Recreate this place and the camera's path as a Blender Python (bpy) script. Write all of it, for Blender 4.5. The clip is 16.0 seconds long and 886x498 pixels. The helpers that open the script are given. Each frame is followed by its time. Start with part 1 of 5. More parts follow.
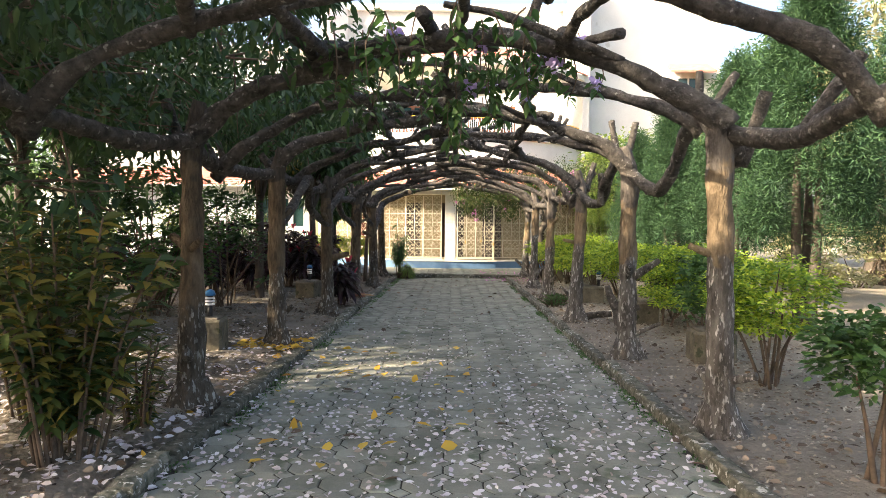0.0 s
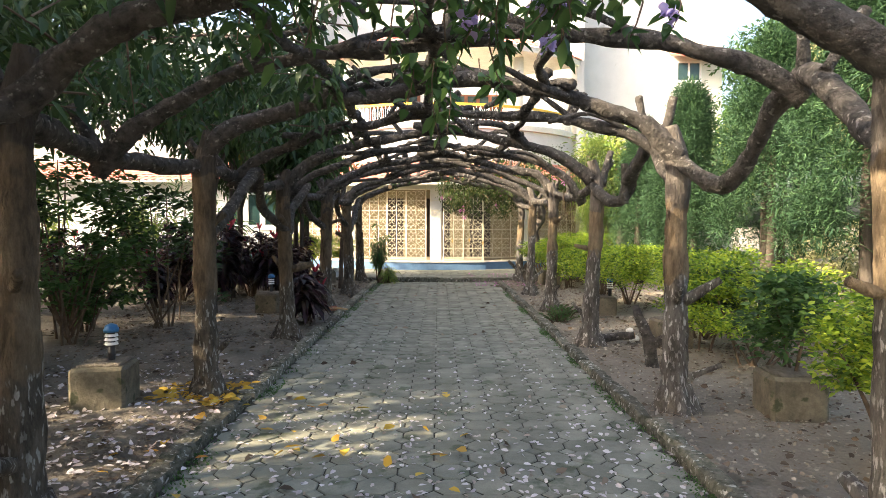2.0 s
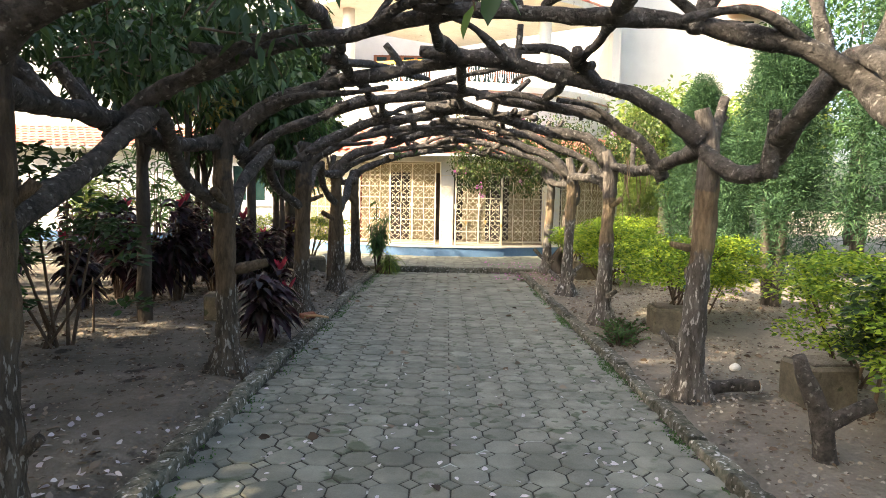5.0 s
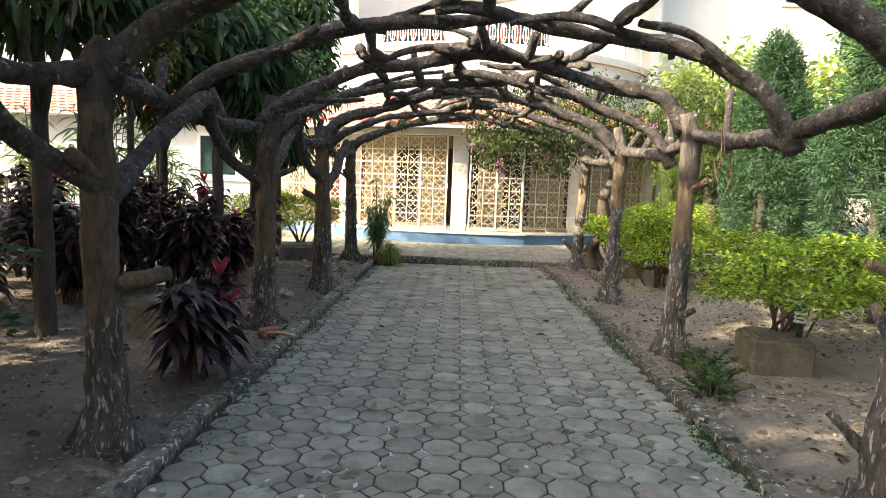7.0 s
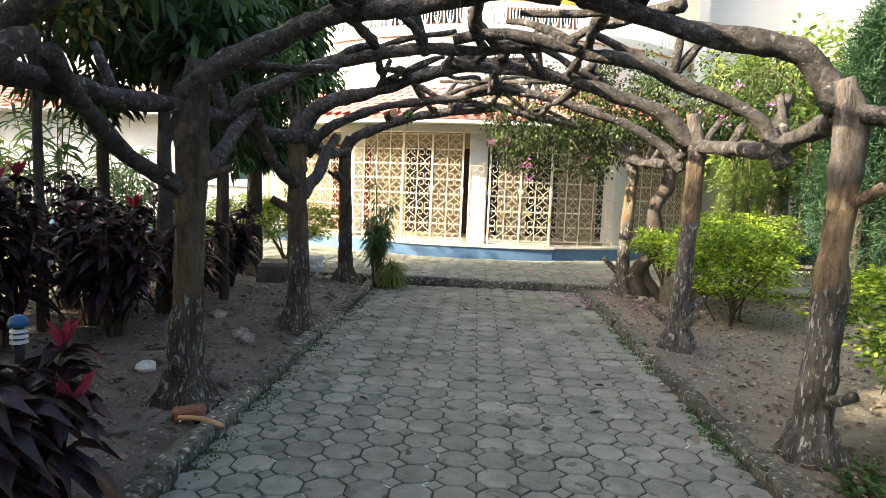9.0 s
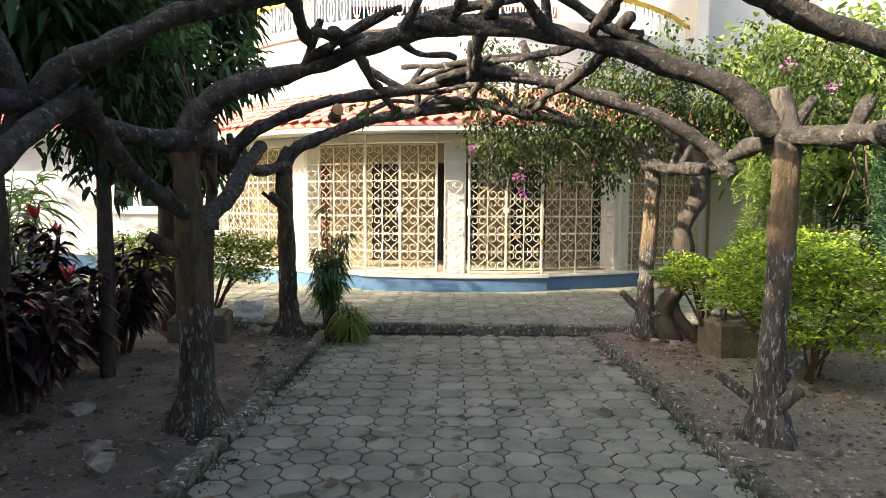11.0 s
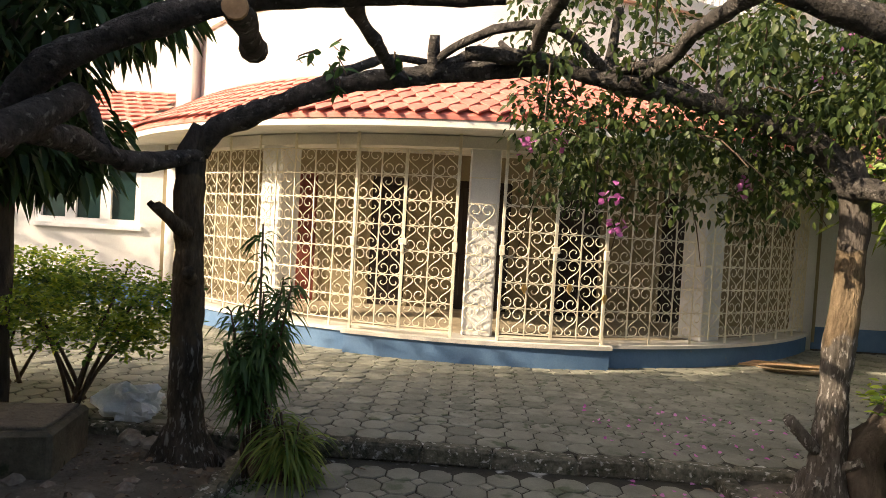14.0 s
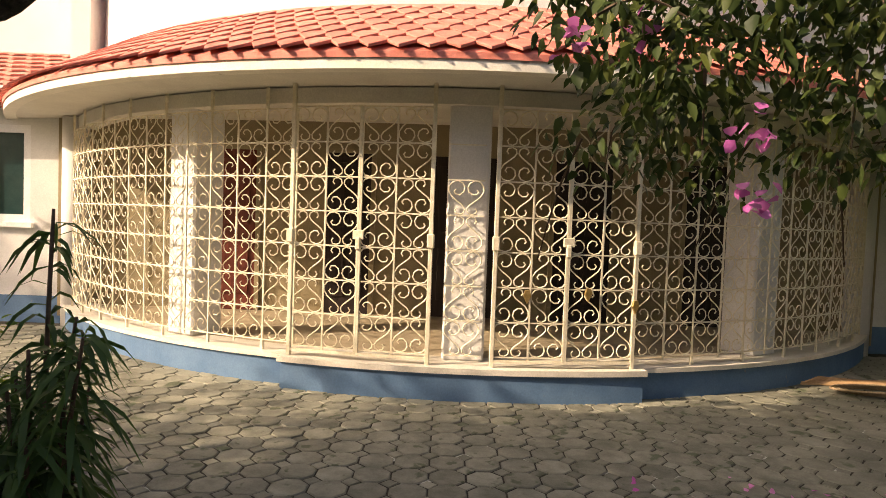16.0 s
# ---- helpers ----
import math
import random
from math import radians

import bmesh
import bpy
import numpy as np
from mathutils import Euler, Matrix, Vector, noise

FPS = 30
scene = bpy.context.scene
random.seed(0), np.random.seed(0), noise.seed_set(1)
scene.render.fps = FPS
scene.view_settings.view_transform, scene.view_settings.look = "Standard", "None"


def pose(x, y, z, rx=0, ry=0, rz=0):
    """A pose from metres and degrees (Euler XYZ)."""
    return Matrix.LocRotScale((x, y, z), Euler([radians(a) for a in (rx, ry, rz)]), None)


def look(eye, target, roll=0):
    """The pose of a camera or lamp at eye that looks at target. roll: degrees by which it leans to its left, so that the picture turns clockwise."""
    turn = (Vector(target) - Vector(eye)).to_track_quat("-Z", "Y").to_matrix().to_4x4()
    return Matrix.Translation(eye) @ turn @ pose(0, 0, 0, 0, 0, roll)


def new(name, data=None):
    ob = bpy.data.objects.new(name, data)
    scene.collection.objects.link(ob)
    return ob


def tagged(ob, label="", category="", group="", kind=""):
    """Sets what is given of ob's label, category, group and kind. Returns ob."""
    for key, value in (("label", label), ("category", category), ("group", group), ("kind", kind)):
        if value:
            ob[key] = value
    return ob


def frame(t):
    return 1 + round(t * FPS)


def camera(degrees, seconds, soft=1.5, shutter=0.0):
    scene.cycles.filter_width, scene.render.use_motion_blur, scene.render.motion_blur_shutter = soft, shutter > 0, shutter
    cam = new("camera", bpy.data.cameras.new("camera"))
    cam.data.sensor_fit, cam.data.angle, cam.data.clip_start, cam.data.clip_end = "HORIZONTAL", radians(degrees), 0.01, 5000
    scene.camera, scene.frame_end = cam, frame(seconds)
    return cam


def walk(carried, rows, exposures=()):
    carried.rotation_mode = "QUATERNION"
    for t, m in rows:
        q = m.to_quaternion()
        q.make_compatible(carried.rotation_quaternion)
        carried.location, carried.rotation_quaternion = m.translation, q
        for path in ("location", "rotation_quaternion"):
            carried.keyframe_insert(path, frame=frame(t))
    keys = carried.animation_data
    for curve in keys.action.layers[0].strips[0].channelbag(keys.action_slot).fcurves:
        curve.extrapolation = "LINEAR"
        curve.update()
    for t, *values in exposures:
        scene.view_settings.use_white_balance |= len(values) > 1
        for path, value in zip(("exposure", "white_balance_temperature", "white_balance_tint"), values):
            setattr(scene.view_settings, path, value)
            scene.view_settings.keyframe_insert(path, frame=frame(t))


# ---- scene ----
cam = camera(70.3, 16.0, 0.85)
METRES, EYE, TILT, LEAN, TURN = 16.43, 1.39, 0.0, 0.0, 0.9
ROWS = [
    (0.0, 0.0, 0.0, 0.0, 0.02, -1.64, -0.57),
    (0.5, 0.0009, 0.0269, -0.0019, -1.33, -0.46, -1.14),
    (1.0, 0.0003, 0.0559, -0.002, -2.3, -3.08, 0.37),
    (1.5, 0.0032, 0.0849, 0.0034, -1.47, -3.7, -0.52),
    (2.0, 0.0006, 0.1101, 0.0083, -1.33, -2.19, -0.09),
    (2.5, -0.0002, 0.1325, 0.0145, -1.55, -1.54, 0.74),
    (3.0, 0.0014, 0.1574, 0.0162, -0.26, 0.35, -1.22),
    (3.5, -0.0034, 0.1867, 0.0142, -0.64, -1.05, 0.33),
    (4.0, -0.0022, 0.2171, 0.0125, -1.34, -2.48, -0.86),
    (6.5, -0.0003, 0.3817, 0.0102, 0.8, -5.76, -1.21),
    (7.0, -0.0004, 0.4142, 0.0106, 0.56, -6.15, -2.11),
    (7.5, -0.001, 0.4452, 0.0111, -1.48, -6.32, -0.12),
    (8.0, 0.0017, 0.4768, 0.0109, 0.75, -6.92, -2.86),
    (8.5, -0.0001, 0.5099, 0.0111, -0.76, -7.71, -1.37),
    (9.0, 0.0017, 0.5415, 0.0112, 2.17, -5.82, -2.22),
    (9.5, -0.0004, 0.5734, 0.0103, 1.84, -5.34, -2.06),
    (10.0, -0.0004, 0.6067, 0.0108, -0.24, -4.63, -0.19),
    (12.5, 0.001, 0.7724, 0.0135, 0.79, -3.4, -1.69),
    (13.0, -0.0003, 0.8073, 0.014, 1.31, -2.18, -3.08),
    (13.5, -0.0025, 0.8384, 0.015, 0.09, -1.73, -0.99),
    (14.0, -0.0022, 0.871, 0.0154, 1.43, -1.62, -3.33),
    (14.5, -0.0051, 0.903, 0.0158, 0.18, -0.91, -1.58),
    (15.0, -0.0037, 0.9349, 0.0152, 1.95, -0.86, -2.98),
    (15.5, -0.0049, 0.9659, 0.0153, -0.74, -0.58, -2.6),
    (16.0, -0.0023, 0.996, 0.0143, -0.7, -2.43, -2.13),
]
EXPOSURES = [(0.0, 2.12, 6750, 11), (4.0, 2.3, 6800, 10), (6.5, 2.25, 6650, 10), (10.0, 1.98, 6300, 9), (12.5, 1.38, 6500, 10), (14.0, 1.08, 6900, 14), (16.0, 0.78, 7550, 19)]
walk(cam, [(t, pose(0, 0, EYE, TILT, LEAN, TURN) @ pose(METRES * x, METRES * y, METRES * z, 90 + pitch, roll, yaw)) for t, x, y, z, yaw, pitch, roll in ROWS], EXPOSURES)

# world, sun and exposure
world = bpy.data.worlds.new("sky")
scene.world = world
world.use_nodes = True
wn = world.node_tree.nodes
sky = wn.new("ShaderNodeTexSky")
sky.sky_type, sky.sun_disc = "NISHITA", False
SUN_TO = Vector((-0.86, -0.34, 0.53)).normalized()
sky.sun_elevation = math.asin(SUN_TO.z)
sky.sun_rotation = math.atan2(SUN_TO.x, SUN_TO.y)
sky.dust_density = 6.0
wn["Background"].inputs[1].default_value = 0.15
world.node_tree.links.new(sky.outputs[0], wn["Background"].inputs[0])
sun = new("sun", bpy.data.lights.new("sun", "SUN"))
sun.data.energy, sun.data.angle, sun.data.color = 5.0, radians(0.6), (1.0, 0.84, 0.62)
sun.matrix_world = look((-20, -10, 20), Vector((-20, -10, 20)) - SUN_TO)


# ---- materials ----
def wire(m, a, b):
    m.node_tree.links.new(a, b)


def surf(name, c1, c2, scale=6.0, rough=0.8, bump=0.3, fine=60.0, stretch=(1, 1, 1), metal=0.0, vary="", vary_amount=0.5, third=None, third_at=0.62, spec=0.3, dist=0.01):
    """A grained two-tone surface, with stains of a third colour, varied by island or by object."""
    m = bpy.data.materials.new(name)
    m.use_nodes = True
    nt = m.node_tree
    N, bsdf = nt.nodes, nt.nodes["Principled BSDF"]
    tc, mp = N.new("ShaderNodeTexCoord"), N.new("ShaderNodeMapping")
    mp.inputs["Scale"].default_value = stretch
    wire(m, tc.outputs["Object"], mp.inputs[0])
    if vary == "object":
        sh = N.new("ShaderNodeVectorMath")
        sh.operation = "SCALE"
        sh.inputs[0].default_value = (37.0, 53.0, 71.0)
        wire(m, N.new("ShaderNodeObjectInfo").outputs["Random"], sh.inputs["Scale"])
        wire(m, sh.outputs[0], mp.inputs["Location"])
    n1, n2 = N.new("ShaderNodeTexNoise"), N.new("ShaderNodeTexNoise")
    for n, s in ((n1, scale), (n2, fine)):
        n.inputs["Scale"].default_value, n.inputs["Detail"].default_value, n.inputs["Roughness"].default_value = s, 6.0, 0.65
        wire(m, mp.outputs[0], n.inputs["Vector"])
    ramp = N.new("ShaderNodeValToRGB")
    ramp.color_ramp.elements[0].position, ramp.color_ramp.elements[1].position = 0.35, 0.65
    ramp.color_ramp.elements[0].color, ramp.color_ramp.elements[1].color = (*c1, 1), (*c2, 1)
    wire(m, n1.outputs["Fac"], ramp.inputs[0])
    col = ramp.outputs[0]
    if third:
        n3 = N.new("ShaderNodeTexNoise")
        n3.inputs["Scale"].default_value, n3.inputs["Detail"].default_value = scale * 1.7, 8.0
        wire(m, mp.outputs[0], n3.inputs["Vector"])
        r3 = N.new("ShaderNodeValToRGB")
        r3.color_ramp.elements[0].position, r3.color_ramp.elements[1].position = third_at, third_at + 0.06
        wire(m, n3.outputs["Fac"], r3.inputs[0])
        mx = N.new("ShaderNodeMixRGB")
        mx.inputs[2].default_value = (*third, 1)
        wire(m, r3.outputs[0], mx.inputs[0])
        wire(m, col, mx.inputs[1])
        col = mx.outputs[0]
    hsv = N.new("ShaderNodeHueSaturation")
    mr = N.new("ShaderNodeMapRange")
    mr.inputs["To Min"].default_value, mr.inputs["To Max"].default_value = 0.72, 1.28
    wire(m, n2.outputs["Fac"], mr.inputs[0])
    val = mr.outputs[0]
    if vary:
        src = N.new("ShaderNodeNewGeometry").outputs["Random Per Island"] if vary == "island" else N.new("ShaderNodeObjectInfo").outputs["Random"]
        vr = N.new("ShaderNodeMapRange")
        vr.inputs["To Min"].default_value, vr.inputs["To Max"].default_value = 1 - vary_amount, 1 + vary_amount
        wire(m, src, vr.inputs[0])
        mu = N.new("ShaderNodeMath")
        mu.operation = "MULTIPLY"
        wire(m, val, mu.inputs[0])
        wire(m, vr.outputs[0], mu.inputs[1])
        val = mu.outputs[0]
    wire(m, val, hsv.inputs["Value"])
    wire(m, col, hsv.inputs["Color"])
    wire(m, hsv.outputs[0], bsdf.inputs["Base Color"])
    bsdf.inputs["Roughness"].default_value, bsdf.inputs["Metallic"].default_value = rough, metal
    bsdf.inputs["Specular IOR Level"].default_value = spec
    if bump:
        bp = N.new("ShaderNodeBump")
        bp.inputs["Strength"].default_value, bp.inputs["Distance"].default_value = bump, dist
        ad = N.new("ShaderNodeMath")
        wire(m, n1.outputs["Fac"], ad.inputs[0])
        wire(m, n2.outputs["Fac"], ad.inputs[1])
        wire(m, ad.outputs[0], bp.inputs["Height"])
        wire(m, bp.outputs[0], bsdf.inputs["Normal"])
    return m


def leaf_mat(name, colours, through_light=0.35, rough=0.5):
    """Leaves: a colour picked per leaf, with light passing through."""
    m = bpy.data.materials.new(name)
    m.use_nodes = True
    N = m.node_tree.nodes
    bsdf, out = N["Principled BSDF"], N["Material Output"]
    rnd = N.new("ShaderNodeNewGeometry")
    ramp = N.new("ShaderNodeValToRGB")
    while len(ramp.color_ramp.elements) < len(colours):
        ramp.color_ramp.elements.new(0.5)
    for i, (e, c) in enumerate(zip(ramp.color_ramp.elements, colours)):
        e.position, e.color = i / max(1, len(colours) - 1), (*c, 1)
    wire(m, rnd.outputs["Random Per Island"], ramp.inputs[0])
    wire(m, ramp.outputs[0], bsdf.inputs["Base Color"])
    bsdf.inputs["Roughness"].default_value = rough
    bsdf.inputs["Specular IOR Level"].default_value = 0.35
    tr, mx = N.new("ShaderNodeBsdfTranslucent"), N.new("ShaderNodeMixShader")
    wire(m, ramp.outputs[0], tr.inputs[0])
    mx.inputs[0].default_value = through_light
    wire(m, bsdf.outputs[0], mx.inputs[1])
    wire(m, tr.outputs[0], mx.inputs[2])
    wire(m, mx.outputs[0], out.inputs[0])
    return m


def trunk_mat(name, low, mid, high, flake, band=(1.15, 1.75)):
    """Bark in three zones up the trunk: flaking limewash low down, smooth bared wood, then dark bark."""
    m = surf(name, low, tuple(c * 0.55 for c in low), scale=11, rough=0.9, bump=1.0, fine=48, stretch=(1, 1, 0.3), dist=0.045)
    nt = m.node_tree
    N, bsdf = nt.nodes, nt.nodes["Principled BSDF"]
    hsv = bsdf.inputs["Base Color"].links[0].from_node
    base = hsv.inputs["Color"].links[0].from_socket
    tc = N.new("ShaderNodeTexCoord")
    sep = N.new("ShaderNodeSeparateXYZ")
    wire(m, tc.outputs["Object"], sep.inputs[0])
    wob = N.new("ShaderNodeTexNoise")
    wob.inputs["Scale"].default_value = 7.0
    wire(m, tc.outputs["Object"], wob.inputs["Vector"])
    wm = N.new("ShaderNodeMath")
    wm.operation, wm.inputs[1].default_value = "MULTIPLY_ADD", 0.5
    wire(m, wob.outputs["Fac"], wm.inputs[0])
    wire(m, sep.outputs["Z"], wm.inputs[2])
    rnd = N.new("ShaderNodeObjectInfo")
    wr = N.new("ShaderNodeMath")
    wr.operation, wr.inputs[1].default_value = "MULTIPLY_ADD", 0.3
    wire(m, rnd.outputs["Random"], wr.inputs[0])
    wire(m, wm.outputs[0], wr.inputs[2])
    mp = N.new("ShaderNodeMapping")
    mp.inputs["Scale"].default_value = (1, 1, 0.28)
    wire(m, tc.outputs["Object"], mp.inputs[0])
    fl = N.new("ShaderNodeTexNoise")
    fl.inputs["Scale"].default_value, fl.inputs["Detail"].default_value = 46.0, 9.0
    wire(m, mp.outputs[0], fl.inputs["Vector"])
    fr = N.new("ShaderNodeValToRGB")
    fr.color_ramp.elements[0].position, fr.color_ramp.elements[1].position = 0.56, 0.62
    wire(m, fl.outputs["Fac"], fr.inputs[0])
    a = N.new("ShaderNodeMixRGB")
    a.inputs[2].default_value = (*flake, 1)
    wire(m, fr.outputs[0], a.inputs[0])
    wire(m, base, a.inputs[1])
    prev = a.outputs[0]
    for edge, c in ((band[0] + 0.4, mid), (band[1] + 0.4, high)):
        st = N.new("ShaderNodeMapRange")
        st.inputs["From Min"].default_value, st.inputs["From Max"].default_value = edge, edge + 0.05
        wire(m, wr.outputs[0], st.inputs[0])
        mx = N.new("ShaderNodeMixRGB")
        mx.inputs[2].default_value = (*c, 1)
        wire(m, st.outputs[0], mx.inputs[0])
        wire(m, prev, mx.inputs[1])
        prev = mx.outputs[0]
    bl = N.new("ShaderNodeTexNoise")
    bl.inputs["Scale"].default_value, bl.inputs["Detail"].default_value, bl.inputs["Roughness"].default_value = 9.0, 9.0, 0.7
    wire(m, mp.outputs[0], bl.inputs["Vector"])
    br = N.new("ShaderNodeValToRGB")
    br.color_ramp.elements[0].position, br.color_ramp.elements[1].position = 0.4, 0.62
    br.color_ramp.elements[0].color, br.color_ramp.elements[1].color = (0.42, 0.4, 0.38, 1), (1.2, 1.2, 1.2, 1)
    wire(m, bl.outputs["Fac"], br.inputs[0])
    mm = N.new("ShaderNodeMixRGB")
    mm.blend_type, mm.inputs[0].default_value = "MULTIPLY", 1.0
    wire(m, prev, mm.inputs[1])
    wire(m, br.outputs[0], mm.inputs[2])
    wire(m, mm.outputs[0], hsv.inputs["Color"])
    return m


def two_soils(m, dry):
    """Bare soil that is dry and sandy on the open side of the path."""
    N = m.node_tree.nodes
    hsv = N["Principled BSDF"].inputs["Base Color"].links[0].from_node
    base = hsv.inputs["Color"].links[0].from_socket
    tc, sep, st, mx = N.new("ShaderNodeTexCoord"), N.new("ShaderNodeSeparateXYZ"), N.new("ShaderNodeMapRange"), N.new("ShaderNodeMixRGB")
    wire(m, tc.outputs["Object"], sep.inputs[0])
    st.inputs["From Min"].default_value, st.inputs["From Max"].default_value = 0.6, 3.2
    wire(m, sep.outputs["X"], st.inputs[0])
    mx.inputs[2].default_value = (*dry, 1)
    mul = N.new("ShaderNodeMath")
    mul.operation, mul.inputs[1].default_value = "MULTIPLY", 0.7
    wire(m, st.outputs[0], mul.inputs[0])
    wire(m, mul.outputs[0], mx.inputs[0])
    wire(m, base, mx.inputs[1])
    wire(m, mx.outputs[0], hsv.inputs["Color"])
    return m


earth = surf("bare_earth", (0.13, 0.113, 0.091), (0.25, 0.22, 0.178), scale=1.6, rough=0.95, bump=1.0, fine=26, third=(0.055, 0.045, 0.034), dist=0.06)
paver_grey = surf("paver_concrete", (0.152, 0.154, 0.122), (0.262, 0.264, 0.214), scale=5, rough=0.85, bump=0.5, fine=85, vary="object", vary_amount=0.17, third=(0.1, 0.115, 0.075), third_at=0.6)
paver_field = surf("paver_concrete_field", (0.152, 0.154, 0.122), (0.262, 0.264, 0.214), scale=2.1, rough=0.85, bump=0.5, fine=85, vary="island", vary_amount=0.17, third=(0.1, 0.115, 0.075), third_at=0.6)
two_soils(earth, (0.31, 0.275, 0.215))
joint_dirt = surf("joint_dirt", (0.03, 0.028, 0.021), (0.06, 0.056, 0.042), scale=3, rough=1.0, bump=0.5, third=(0.5, 0.5, 0.46), third_at=0.6)
kerb_stone = surf("kerb_concrete", (0.05, 0.056, 0.036), (0.2, 0.185, 0.145), scale=15, rough=0.95, bump=1.0, fine=34, vary="object", vary_amount=0.35, third=(0.46, 0.45, 0.41), third_at=0.59, dist=0.025)
block_stone = surf("block_concrete", (0.075, 0.068, 0.05), (0.16, 0.14, 0.1), scale=5, rough=0.95, bump=0.7, fine=40, third=(0.05, 0.055, 0.03))
rubble = surf("rubble", (0.13, 0.1, 0.08), (0.3, 0.27, 0.22), scale=6, rough=0.95, bump=0.6, vary="island", vary_amount=0.4)
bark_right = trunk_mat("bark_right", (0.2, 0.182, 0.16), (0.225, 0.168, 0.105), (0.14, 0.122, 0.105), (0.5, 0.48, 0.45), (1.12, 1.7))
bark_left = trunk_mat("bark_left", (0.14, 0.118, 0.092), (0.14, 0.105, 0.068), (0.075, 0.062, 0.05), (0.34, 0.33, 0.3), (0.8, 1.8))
bark_limb = surf("limb_bark", (0.036, 0.032, 0.028), (0.13, 0.116, 0.102), scale=14, rough=0.92, bump=1.0, fine=42, dist=0.06, third=(0.26, 0.245, 0.22), third_at=0.61)
bark_dark = surf("dark_bark", (0.045, 0.036, 0.028), (0.09, 0.075, 0.06), scale=9, rough=0.9, bump=0.8, stretch=(1, 1, 0.4), dist=0.02)
cut_wood = surf("cut_wood", (0.4, 0.24, 0.12), (0.55, 0.36, 0.2), scale=12, rough=0.8, bump=0.3)
twig_mat = surf("twig", (0.07, 0.05, 0.035), (0.14, 0.1, 0.07), scale=10, rough=0.9, bump=0.3)
white_wall = surf("white_plaster", (0.62, 0.615, 0.6), (0.7, 0.695, 0.68), scale=1.2, rough=0.85, bump=0.12, fine=70, third=(0.5, 0.485, 0.45), third_at=0.66)
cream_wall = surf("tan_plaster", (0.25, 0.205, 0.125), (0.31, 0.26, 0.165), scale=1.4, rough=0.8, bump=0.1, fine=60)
soffit_mat = surf("soffit_paint", (0.6, 0.58, 0.53), (0.7, 0.68, 0.62), scale=2, rough=0.85, bump=0.1)
eave_mat = surf("eave_paint", (0.68, 0.65, 0.57), (0.78, 0.75, 0.68), scale=3, rough=0.8, bump=0.2, third=(0.4, 0.37, 0.32), third_at=0.66)
blue_paint = surf("blue_plinth_paint", (0.075, 0.15, 0.27), (0.11, 0.2, 0.33), scale=2.5, rough=0.75, bump=0.2, third=(0.25, 0.24, 0.21), third_at=0.7)
marble = surf("sill_marble", (0.6, 0.57, 0.5), (0.72, 0.69, 0.62), scale=4, rough=0.5, bump=0.08)
floor_tile = surf("veranda_floor", (0.35, 0.29, 0.2), (0.46, 0.39, 0.28), scale=5, rough=0.5, bump=0.1)
iron_paint = surf("cream_iron_paint", (0.62, 0.56, 0.42), (0.74, 0.69, 0.55), scale=14, rough=0.5, bump=0.15, third=(0.3, 0.2, 0.11), third_at=0.72)
brass = surf("brass_lock", (0.5, 0.34, 0.12), (0.6, 0.42, 0.18), scale=20, rough=0.35, bump=0.1, metal=0.8)
roof_red = surf("red_roof_tile", (0.5, 0.15, 0.115), (0.63, 0.235, 0.185), scale=4, rough=0.6, bump=0.25, vary="object", vary_amount=0.18)
roof_field = surf("red_roof_tile_field", (0.5, 0.15, 0.115), (0.63, 0.235, 0.185), scale=4, rough=0.6, bump=0.25, vary="island", vary_amount=0.18)
wood_red = surf("red_brown_door", (0.11, 0.025, 0.018), (0.17, 0.045, 0.03), scale=5, rough=0.45, bump=0.15, stretch=(6, 6, 0.6))
# dark door wood, and the painted gloom of the open doorway
wood_dark_and_gloom = surf("dark_door_and_gloom", (0.02, 0.014, 0.013), (0.04, 0.028, 0.025), scale=5, rough=0.5, bump=0.15, stretch=(6, 6, 0.6))
wood_brown = surf("brown_joinery", (0.16, 0.06, 0.03), (0.25, 0.1, 0.05), scale=5, rough=0.5, bump=0.15, stretch=(6, 6, 0.6))
yellow_rail = surf("yellow_rail_paint", (0.7, 0.42, 0.05), (0.8, 0.5, 0.08), scale=8, rough=0.5, bump=0.05)
frame_white = surf("window_frame_paint", (0.7, 0.71, 0.72), (0.8, 0.8, 0.8), scale=6, rough=0.55, bump=0.05)
teal_glass = surf("dark_teal_pane", (0.012, 0.035, 0.036), (0.03, 0.06, 0.06), scale=1.5, rough=0.08, bump=0.0, spec=0.6)
pot_clay = surf("pot_clay", (0.1, 0.07, 0.05), (0.18, 0.12, 0.08), scale=8, rough=0.9, bump=0.4)
blue_plastic = surf("blue_lamp_cap", (0.02, 0.1, 0.22), (0.03, 0.14, 0.3), scale=8, rough=0.4, bump=0.05)
lamp_black = surf("lamp_post_black", (0.02, 0.02, 0.022), (0.04, 0.04, 0.042), scale=8, rough=0.5, bump=0.05)
lamp_white = surf("lamp_ring_white", (0.65, 0.66, 0.66), (0.75, 0.75, 0.75), scale=8, rough=0.4, bump=0.05)
bag_white = surf("white_plastic_bag", (0.6, 0.65, 0.68), (0.75, 0.78, 0.8), scale=9, rough=0.35, bump=0.2)
rope_mat = surf("rope_fibre", (0.3, 0.22, 0.13), (0.45, 0.34, 0.22), scale=30, rough=0.95, bump=0.5)
moss = surf("moss", (0.05, 0.06, 0.02), (0.1, 0.1, 0.035), scale=14, rough=1.0, bump=0.8)

